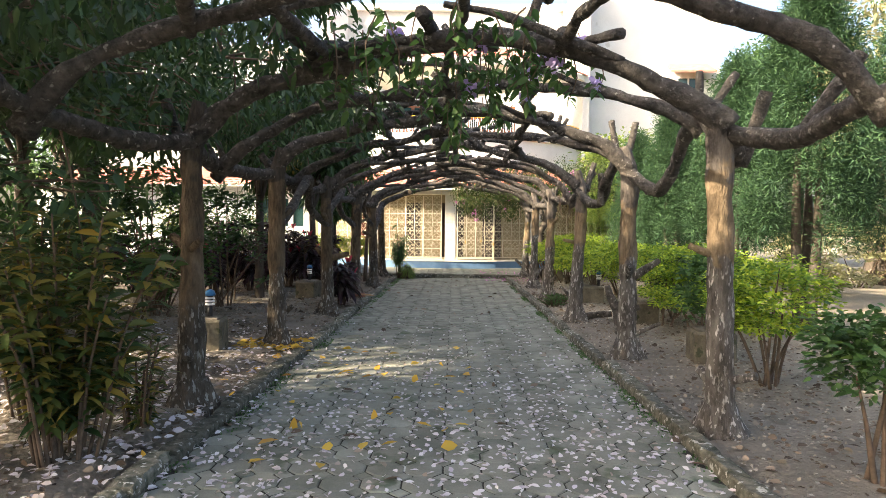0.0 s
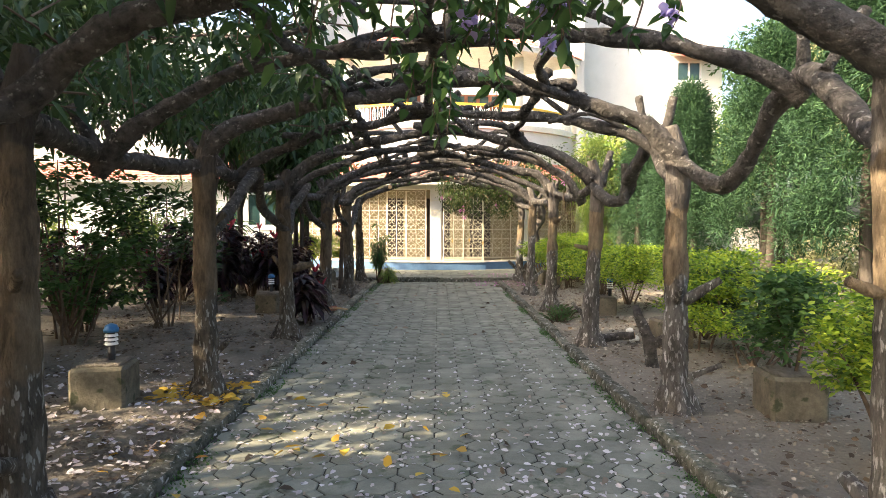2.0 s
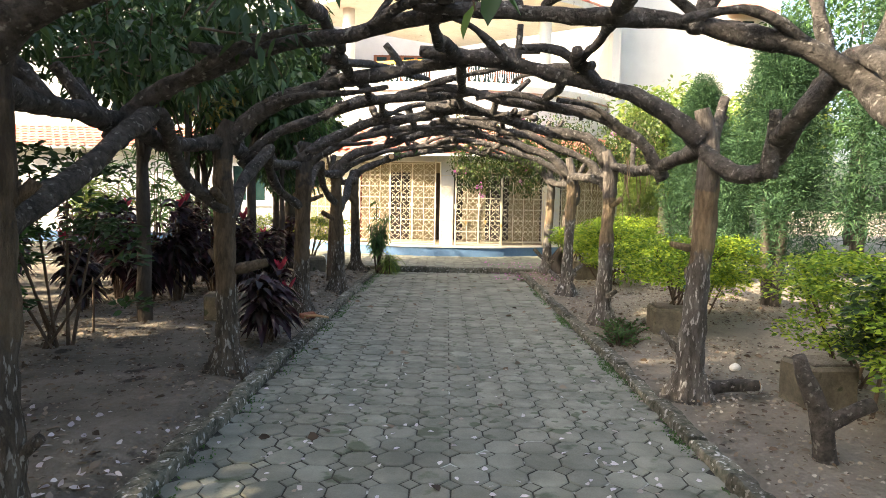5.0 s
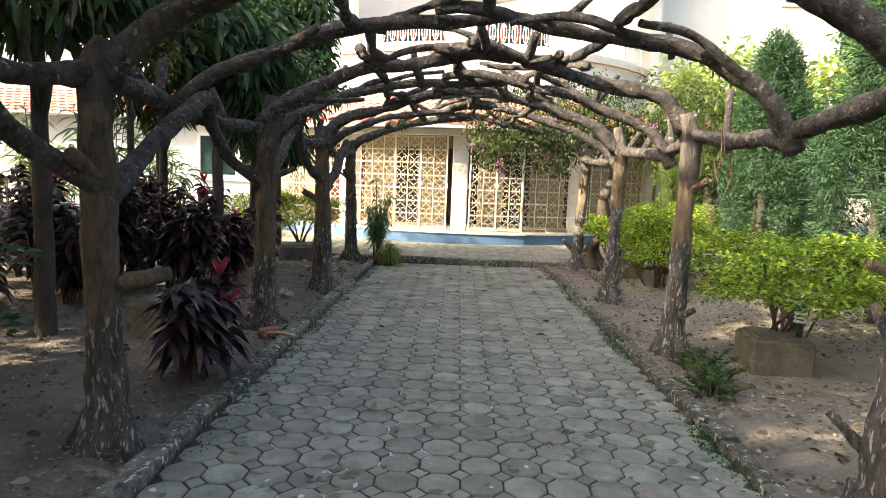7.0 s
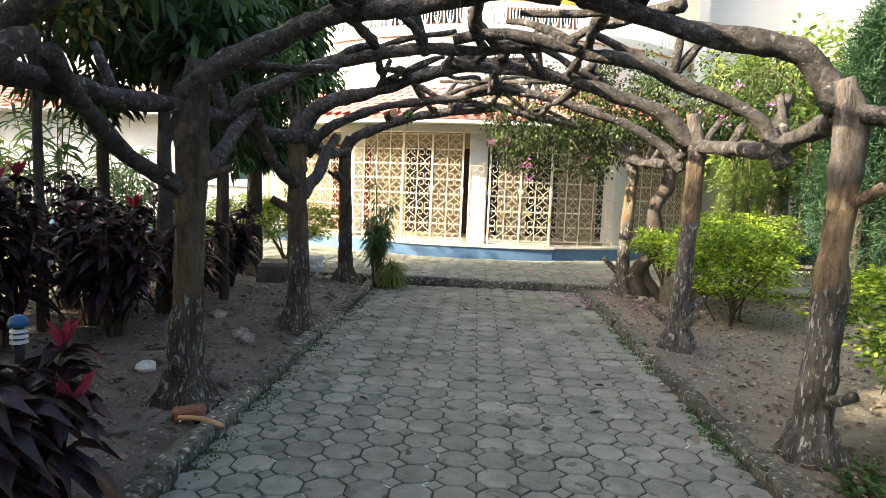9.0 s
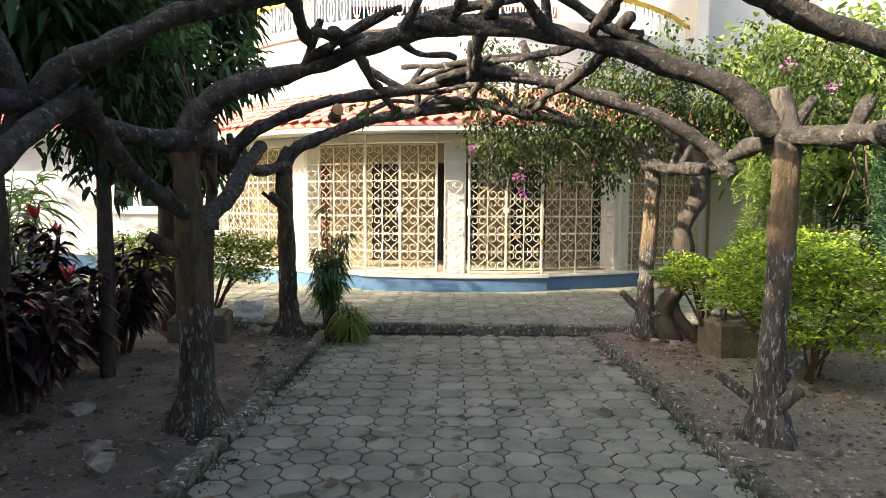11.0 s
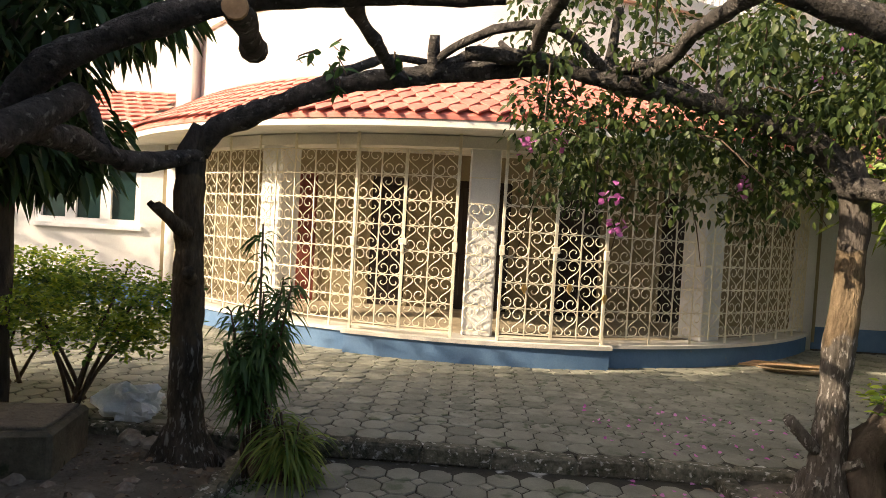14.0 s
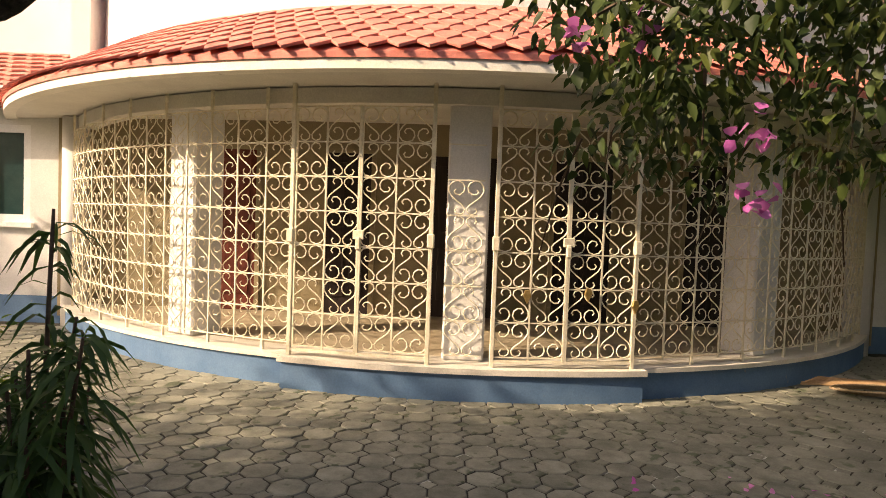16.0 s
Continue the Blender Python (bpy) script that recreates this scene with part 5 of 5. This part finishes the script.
# ---- smaller things ----
def planter(at, w, h, seed, label="rough square concrete planter block stained with moss"):
    t = thing("concrete_block", label, "planter", at, turn=random.Random(seed).uniform(-14, 14), group="concrete planter blocks")
    g = Geo().box(-w / 2, -w / 2, -0.06, w / 2, w / 2, h, 0.025)
    part("block", g, block_stone, t)
    part("rim", Geo().box(-w / 2 + 0.05, -w / 2 + 0.05, h - 0.005, w / 2 - 0.05, w / 2 - 0.05, h + 0.02, 0.008), earth, t)
    return t


for i, (x, y, w, h) in enumerate(((-2.75, 6.95, 0.42, 0.36), (-2.87, 12.5, 0.4, 0.34), (-3.0, 18.1, 0.62, 0.3), (2.66, 12.2, 0.5, 0.32), (2.75, 6.7, 0.42, 0.34), (2.8, 17.65, 0.5, 0.36), (2.85, 9.5, 0.4, 0.34))):
    planter((x, y, 0.03), w, h, i)


def bollard(at):
    t = thing("garden_lamp", "small black garden lamp with white rings and a blue cap", "lamp", at, group="garden lamps")
    part("post", Geo().tube([(0, 0, -0.02), (0, 0, 0.12)], [0.028, 0.028], 12, 1, 0, smooth=False), lamp_black, t, smooth=True)
    for k in range(3):
        part("ring", Geo().tube([(0, 0, 0.125 + k * 0.034), (0, 0, 0.145 + k * 0.034)], [0.052, 0.048], 14, 1, 0, smooth=False), lamp_white, t, "white ring")
    part("core", Geo().tube([(0, 0, 0.12), (0, 0, 0.235)], [0.03, 0.03], 10, 1, 0, smooth=False), lamp_black, t)
    part("cap", Geo().tube([(0, 0, 0.23), (0, 0, 0.25), (0, 0, 0.285), (0, 0, 0.3)], [0.058, 0.06, 0.045, 0.01], 14, 1, 0, smooth=False), blue_plastic, t, "blue cap", smooth=True)


for p in ((-2.72, 7.0, 0.41), (-2.86, 12.52, 0.39), (2.8, 12.08, 0.37), (2.66, 17.5, 0.41)):
    bollard(p)

pot = thing("plant_pot", "low mossy clay pot at the kerb end", "pot", (-1.45, 18.3, 0.0))
part("body", Geo().tube([(0, 0, -0.02), (0, 0, 0.1), (0, 0, 0.17)], [0.13, 0.17, 0.18], 14, 0.06, 0.05), pot_clay, pot, smooth=True)

bag = Geo()
for i in range(17):
    for j in range(26):
        a, b = i / 16 * math.pi, j / 26 * 2 * math.pi
        o = Vector((math.sin(a) * math.cos(b), math.sin(a) * math.sin(b), math.cos(a)))
        r = 0.17 * (1 + 0.55 * noise.noise(o * 1.6) + 0.3 * abs(noise.noise(o * 5.0)) + 0.16 * noise.noise(o * 11.0))
        bag.v.append((o.x * r * 1.35, o.y * r, max(-0.02, 0.1 + o.z * r * 0.85)))
for i in range(16):
    for j in range(26):
        bag.f.append((i * 26 + j, i * 26 + (j + 1) % 26, (i + 1) * 26 + (j + 1) % 26, (i + 1) * 26 + j))
ob = solid("plastic_bag", bag, bag_white, "crumpled white plastic bag dropped in the bed", "bag", kind="")
ob.matrix_basis = pose(-2.75, 19.0, 0.08)


def stones():
    rnd = random.Random(3)
    for i in range(34):
        if i < 20:
            x, y = rnd.uniform(-3.4, -2.0), rnd.uniform(17.2, 18.8)
        elif i < 27:
            x, y = rnd.uniform(1.85, 2.9), rnd.uniform(17.3, 18.5)
        else:
            x, y = rnd.choice((rnd.uniform(2.2, 3.2), rnd.uniform(-3, -2.0))), rnd.uniform(5, 16)
        r = rnd.uniform(0.04, 0.11)
        bm = bmesh.new()
        bmesh.ops.create_icosphere(bm, subdivisions=1, radius=r)
        for v in bm.verts:
            v.co *= 1 + rnd.uniform(-0.28, 0.28)
            v.co.z *= 0.65
        me = bpy.data.meshes.new("stone")
        bm.to_mesh(me)
        bm.free()
        me.materials.append(rubble)
        ob = tagged(new("stone", me), "broken stone lying in the bed", "stone", "loose stones")
        ob.matrix_basis = pose(x, y, 0.05, 0, 0, rnd.uniform(0, 360))


stones()

rope = thing("rope_coil", "coil of old rope with split canes on the paving", "rope", (4.0, 22.5, COURT_Z))
g = Geo()
for k in range(5):
    pts = [(math.cos(a) * (0.3 + 0.05 * k) + 0.02 * math.sin(5 * a), math.sin(a) * 0.16 - 0.02 * k, 0.015 + 0.012 * k) for a in np.linspace(0, 6.0, 20)]
    g.tube(pts, [0.012] * 20, 5, 1, 0, smooth=False)
part("coil", g, rope_mat, rope, smooth=True)
for k in range(7):
    g = Geo().tube([(-0.6 + 0.03 * k, 0.25 + 0.05 * k, 0.012 + 0.004 * k), (0.1, 0.22 + 0.02 * k, 0.02 + 0.004 * k), (0.8, 0.2 + 0.04 * k, 0.012 + 0.004 * k)], [0.01, 0.01, 0.008], 5, 0.3, 0.1, k)
    part("cane", g, cut_wood, rope, "split cane")


hung = thing("dry_creeper", "dry bare creeper stems hanging from the limbs", "creeper", (2.35, 13.2, 2.05))
rnd = random.Random(31)
for i in range(16):
    x, y, l = rnd.uniform(-0.35, 0.35), rnd.uniform(-1.6, 2.6), rnd.uniform(0.25, 0.75)
    part("stem", Geo().tube([(x, y, 0.05), (x + rnd.uniform(-0.05, 0.05), y, -l * 0.5), (x + rnd.uniform(-0.1, 0.1), y + rnd.uniform(-0.1, 0.1), -l)], [0.006, 0.005, 0.003], 5, 0.1, 0), twig_mat, hung)
stake = tagged(part("garden_stake", Geo().tube([(0, 0, -0.05), (0.01, 0, 0.3), (0.0, 0.02, 0.62)], [0.014, 0.013, 0.011], 7, 0.1, 0.15), twig_mat, None, "", True), "thin wooden stake stuck in the bed", "stake")
stake.matrix_basis = pose(-4.05, 11.6, 0.04)

# old sawn stumps, a broken brick and pale stones along the beds
stump = thing("dead_stump", "forked grey dead stump standing in the bed", "stump", (2.22, 8.35, 0.0))
part("trunk", Geo().tube([(0.02, 0, -0.06), (0.0, 0, 0.15), (-0.03, 0.02, 0.36)], [0.085, 0.07, 0.065], 12, 0.05, 0.16, 4.0), bark_limb, stump, smooth=True)
part("limb", Geo().tube([(-0.02, 0.02, 0.3), (-0.1, 0.03, 0.5), (-0.16, 0.05, 0.68)], [0.06, 0.052, 0.045], 10, 0.05, 0.18, 7.0), bark_limb, stump, smooth=True)
part("limb", Geo().tube([(0.0, 0.0, 0.26), (0.12, -0.04, 0.36), (0.24, -0.06, 0.42)], [0.055, 0.048, 0.04], 10, 0.05, 0.18, 9.0), bark_limb, stump, smooth=True)
log = thing("fallen_log", "short weathered log lying at a tree foot", "log", (2.22, 9.6, 0.06))
part("log", Geo().tube([(-0.2, 0.02, 0.04), (0.0, 0.0, 0.08), (0.2, -0.04, 0.1)], [0.06, 0.05, 0.042], 10, 0.05, 0.18, 3.0), bark_limb, log, smooth=True)
part("cut_face", Geo().tube([(0.2, -0.04, 0.1), (0.206, -0.041, 0.101)], [0.036, 0.034], 10, 1, 0, smooth=False), cut_wood, log, "pale sawn end")
brick_red = surf("broken_brick", (0.22, 0.09, 0.055), (0.34, 0.15, 0.09), scale=14, rough=0.95, bump=0.6)
ob = solid("brick", Geo().box(-0.1, -0.05, 0, 0.1, 0.05, 0.07, 0.012), brick_red, "broken red brick lying beside the kerb", "brick", kind="")
ob.matrix_basis = pose(-1.87, 12.68, 0.04, 4, -5, 24)
stick = tagged(part("stick", Geo().tube([(-0.16, 0, 0.01), (0.0, 0.015, 0.02), (0.17, -0.01, 0.01)], [0.014, 0.016, 0.012], 7, 0.06, 0.15), cut_wood, None, "", True), "short pale stick lying across the kerb edge", "stick")
stick.matrix_basis = pose(-1.72, 12.5, 0.085, 0, 0, -14)
for x, y, q in ((-2.62, 13.55, 0.075), (2.48, 9.75, 0.07), (2.62, 10.4, 0.05)):
    bm = bmesh.new()
    bmesh.ops.create_icosphere(bm, subdivisions=2, radius=q)
    for v in bm.verts:
        v.co *= 1 + 0.35 * noise.noise(v.co * 14 + Vector((x, y, 0)))
        v.co.z *= 0.75
    me = bpy.data.meshes.new("stone")
    bm.to_mesh(me)
    bm.free()
    me.materials.append(marble)
    ob = tagged(new("stone", me), "pale rounded stone lying on the bare earth", "stone", "pale stones")
    ob.matrix_basis = pose(x, y, 0.08)

# ---- fallen leaves and petals ----
def litter(name, label, n, area, z, size, material, dense=None, width=0.55):
    (x0, x1), (y0, y1) = area
    P = np.column_stack([rng.uniform(x0, x1, n), rng.uniform(y0, y1, n) if dense is None else y0 + (y1 - y0) * rng.beta(*dense, n), np.full(n, z)])
    P[:, 2] += rng.uniform(0, 0.012, n)
    a = rng.uniform(0, 2 * np.pi, n)
    D = np.column_stack([np.cos(a), np.sin(a), rng.uniform(0, 0.25, n)])
    me = leaf_mesh(name, P, D, size * rng.uniform(0.6, 1.3, n), size * width * rng.uniform(0.7, 1.3, n), material, 0.1, 0.3)
    tagged(new(name, me), label, "litter", "", "stuff")


litter("fallen_petals", "pale mauve petals scattered over the path", 3200, ((PATH_L, PATH_R), (1.0, 11.0)), 0.004, 0.046, petal_pale, (1.6, 3.6), 0.55)
litter("fallen_petals", "pale petals scattered over the left bed", 2400, ((-4.2, PATH_L - 0.15), (1.5, 9.0)), 0.06, 0.055, petal_pale, (1.5, 2.0), 0.6)
litter("fallen_leaves", "yellow fallen leaves", 60, ((-2.3, 0.3), (3.6, 7.4)), 0.02, 0.11, litter_yellow)
litter("fallen_leaves", "dry brown leaves on the beds", 1600, ((-5.5, PATH_L - 0.15), (2, 18.4)), 0.055, 0.075, litter_brown)
litter("fallen_leaves", "dry brown leaves on the beds", 2000, ((PATH_R + 0.15, 5.5), (2, 18.4)), 0.055, 0.07, litter_brown)
litter("fallen_leaves", "yellowed leaves heaped at the foot of a pergola tree", 170, ((-2.45, -1.75), (6.9, 7.6)), 0.05, 0.1, litter_yellow)
litter("fallen_leaves", "dry brown leaves on the path", 120, ((PATH_L, PATH_R), (2, 18.6)), 0.006, 0.09, litter_brown)
for x0, x1 in ((PATH_L - 0.02, PATH_L + 0.14), (PATH_R - 0.1, PATH_R + 0.02)):
    n = 2600
    P = np.column_stack([rng.uniform(x0, x1, n), rng.choice(rng.uniform(2, 18.5, 60), n) + rng.normal(0, 0.13, n), np.full(n, -0.004)])
    D = np.column_stack([rng.normal(0, 0.6, n), rng.normal(0, 0.6, n), np.ones(n)])
    tagged(new("moss_tufts", leaf_mesh("moss_tufts", P, D, rng.uniform(0.012, 0.04, n), 0.012, leaf_mid, 0.3)), "small green tufts along the kerb joint", "weeds", "", "stuff")
litter("leaf_litter", "fine broken leaf litter on the shaded bed", 9000, ((-5.5, PATH_L - 0.16), (1.5, 18.5)), 0.05, 0.036, litter_brown)
litter("leaf_litter", "fine broken leaf litter on the sandy bed", 8000, ((PATH_R + 0.16, 5.5), (1.5, 18.5)), 0.05, 0.036, litter_brown)
litter("pale_debris", "small pale debris on the sandy bed", 9000, ((PATH_R + 0.16, 5.0), (1.5, 18.5)), 0.05, 0.03, litter_pale, None, 0.75)
litter("pale_debris", "small pale debris on the shaded bed", 5000, ((-6.0, PATH_L - 0.16), (1.5, 18.5)), 0.052, 0.026, litter_pale)
litter("fallen_bracts", "magenta bracts on the ground", 170, ((0.9, 2.8), (17.2, 18.6)), 0.03, 0.04, petal_magenta, None, 0.8)
litter("fallen_bracts", "magenta bracts on the forecourt", 70, ((0.8, 2.6), (18.9, 20.2)), COURT_Z + 0.004, 0.04, petal_magenta, None, 0.8)

# ---- kerbs, pavers and roof tiles ----
kerb_rnd = random.Random(8)


def worn(w, l):
    """A kerb stone with rounded, chipped edges."""
    g = Geo()
    n = 15
    off = kerb_rnd.uniform(0, 50)
    prof = ((0, -0.12), (0, -0.06), (0.002, -0.016), (0.013, -0.002), (w * 0.35, 0.0), (w * 0.68, 0.0), (w - 0.013, -0.002), (w - 0.002, -0.016), (w, -0.06), (w, -0.12))
    for i in range(n):
        y = 0.006 + (l - 0.012) * i / (n - 1)
        end = 0.012 if i in (0, n - 1) else 0.0
        for x, z in prof:
            q = noise.noise_vector(Vector((x * 9 + off, y * 5, z * 9))) * 0.012 + noise.noise_vector(Vector((x * 26, y * 21 + off, z * 26))) * 0.008
            edge = -0.018 < z < -0.001
            chip = max(0, noise.noise(Vector((x * 4, y * 9 + off, 7))) - 0.18) * 0.09 if edge else 0
            g.v.append((x + q.x + (chip if x < w / 2 else -chip), y, z + (q.z - end - chip * 0.7 if z > -0.1 else 0)))
    m = len(prof)
    for i in range(n - 1):
        for j in range(m - 1):
            g.f.append((i * m + j, i * m + j + 1, (i + 1) * m + j + 1, (i + 1) * m + j))
    g.f.append(tuple(range(m))[::-1])
    g.f.append(tuple((n - 1) * m + j for j in range(m)))
    g.f = [q[::-1] for q in g.f]
    return g


def kerb_row(x0, w, y0, y1, top, name):
    k = solid(name, Geo().box(x0 + 0.02, y0, -0.05, x0 + w - 0.02, y1, top - 0.04), kerb_stone, "worn grey concrete kerb with mossy joints", "kerb")
    y = y0
    while y < y1 - 0.2:
        l = min(kerb_rnd.choice((0.55, 0.8, 1.0)), y1 - y)
        part("kerb_stone", worn(w, l), kerb_stone, k, at=pose(x0 + kerb_rnd.uniform(-0.018, 0.018), y, top + kerb_rnd.uniform(-0.018, 0.016), kerb_rnd.uniform(-0.9, 0.9), kerb_rnd.uniform(-4, 4), kerb_rnd.uniform(-1.2, 1.2)))
        y += l


kerb_row(PATH_L - 0.15, 0.15, 0.0, STEP_Y, 0.07, "kerb_left")
kerb_row(PATH_R, 0.13, 0.0, STEP_Y, 0.075, "kerb_right")
front = solid("kerb_front", Geo().box(-14, STEP_Y + 0.02, -0.05, 14, STEP_Y + 0.1, 0.07), kerb_stone, "low kerb step up to the forecourt", "kerb")
x = -8.0
while x < 8.0:
    l = kerb_rnd.choice((0.45, 0.5, 0.6))
    part("kerb_stone", Geo().box(0.006, 0, -0.13, l - 0.006, 0.13, 0, 0.018), kerb_stone, front, at=pose(x, STEP_Y, COURT_Z + 0.012 + kerb_rnd.uniform(-0.008, 0.008), 0, kerb_rnd.uniform(-1, 1), kerb_rnd.uniform(-1, 1)))
    x += l

PITCH = 0.225


def octagon(p, cut):
    h, c = p / 2 - 0.005, cut
    return [(h, -h + c), (h, h - c), (h - c, h), (-h + c, h), (-h, h - c), (-h, -h + c), (-h + c, -h), (h - c, -h)]


OCT = Geo().prism(octagon(PITCH, 0.062), -0.04, 0.0, 0.006).mesh("paver", paver_grey)
rnd = random.Random(21)
field, dots = Geo(), Geo()


def pave(parent, x0, x1, y0, y1, z, near):
    nx, ny = int(round((x1 - x0) / PITCH)), int((y1 - y0) / PITCH)
    px_ = (x1 - x0) / nx
    for j in range(ny + 1):
        for i in range(nx):
            x, y = x0 + (i + 0.5) * px_, y0 + (j + 0.5) * PITCH
            if y + PITCH / 2 > y1:
                continue
            if math.hypot(x - CX, y - CY) < RG - 0.2:
                continue
            dz, tx, ty, tz = rnd.uniform(-0.003, 0.004), rnd.gauss(0, 0.5), rnd.gauss(0, 0.5), rnd.gauss(0, 0.8)
            m = pose(x, y, z + dz, tx, ty, tz)
            if near(x, y):
                part("paver", OCT, None, parent, at=m)
            else:
                one = Geo().prism(octagon(PITCH, 0.062), -0.03, 0.0, 0.006)
                field.add([tuple(m @ Vector(q)) for q in one.v], one.f)
            if i and j:
                s = 0.054
                q = Geo().prism([(s, 0), (0, s), (-s, 0), (0, -s)], -0.03, 0.0, 0.004)
                m = pose(x - px_ / 2, y - PITCH / 2, z - 0.002 + dz, rnd.gauss(0, 1), rnd.gauss(0, 1), rnd.gauss(0, 3))
                dots.add([tuple(m @ Vector(c)) for c in q.v], q.f)


pave(bed, PATH_L, PATH_R, -3.0, STEP_Y, 0.0, lambda x, y: 9.0 < y < 13.6)
part("paver_field", field, paver_field, bed, kind="stuff")
part("paver_dots", dots, paver_field, bed, kind="stuff")
field, dots = Geo(), Geo()
pave(court, -8.0, 8.0, STEP_Y + 0.14, 24.6, COURT_Z, lambda x, y: abs(x) < 2.2 and y > 19.4)
part("paver_field", field, paver_field, court, kind="stuff")
part("paver_dots", dots, paver_field, court, kind="stuff")

# fish-scale tiles on the bowed roof, from the round eave up to the bowed wall behind
ROOF_ROWS, ROOF_N = 7, 66


def roof_point(a, f):
    s, c = math.sin(radians(a)), -math.cos(radians(a))
    eave = Vector((s * 7.08, c * 7.08, 2.91))
    head_ = Vector((s * 5.93, c * 5.93, 3.6))
    return eave.lerp(head_, f)


deck = Geo()
for i in range(41):
    a = -61 + 122 * i / 40
    deck.v += [tuple(roof_point(a, 0.03) - Vector((0, 0, 0.03))), tuple(roof_point(a, 1.0) - Vector((0, 0, 0.03))), tuple(roof_point(a, 1.0) - Vector((0, 0, 0.08))), tuple(roof_point(a, 0.03) - Vector((0, 0, 0.08)))]
for i in range(40):
    for j in range(4):
        k = (j + 1) % 4
        deck.f.append((i * 4 + j, (i + 1) * 4 + j, (i + 1) * 4 + k, i * 4 + k))
part("roof_deck", deck, roof_red, HOUSE)
rest = Geo()
for j in range(ROOF_ROWS):
    for i in range(ROOF_N):
        a = -61 + 122 * (i + 0.5 * (j % 2)) / ROOF_N
        f = j / ROOF_ROWS
        p = roof_point(a, f)
        along = roof_point(a + 0.5, f) - roof_point(a - 0.5, f)
        w = along.length * 122 / ROOF_N
        up = roof_point(a, f + 0.05) - p
        tl = up.length / 0.05 / ROOF_ROWS
        ex = along.normalized()
        ez = ex.cross(up.normalized()).normalized()
        ey = ez.cross(ex)
        m = Matrix.Translation(p + ez * 0.012) @ Matrix((ex, ey, ez)).transposed().to_4x4() @ pose(0, 0, 0, -3.2 + rnd.gauss(0, 0.3), rnd.gauss(0, 0.5), rnd.gauss(0, 0.6))
        hgt = tl * 1.3
        tile = Geo().prism([(0, -0.03), (w * 0.49, tl * 0.68), (w * 0.49, hgt), (-w * 0.49, hgt), (-w * 0.49, tl * 0.68)], 0.0, 0.022, 0.006)
        if abs(a) < 39:
            part("roof_tile", tile, roof_red, HOUSE, at=m)
        else:
            rest.add([tuple(m @ Vector(q)) for q in tile.v], tile.f)
part("roof_tiles", rest, roof_field, HOUSE, "red fish-scale roof tiles", kind="stuff")
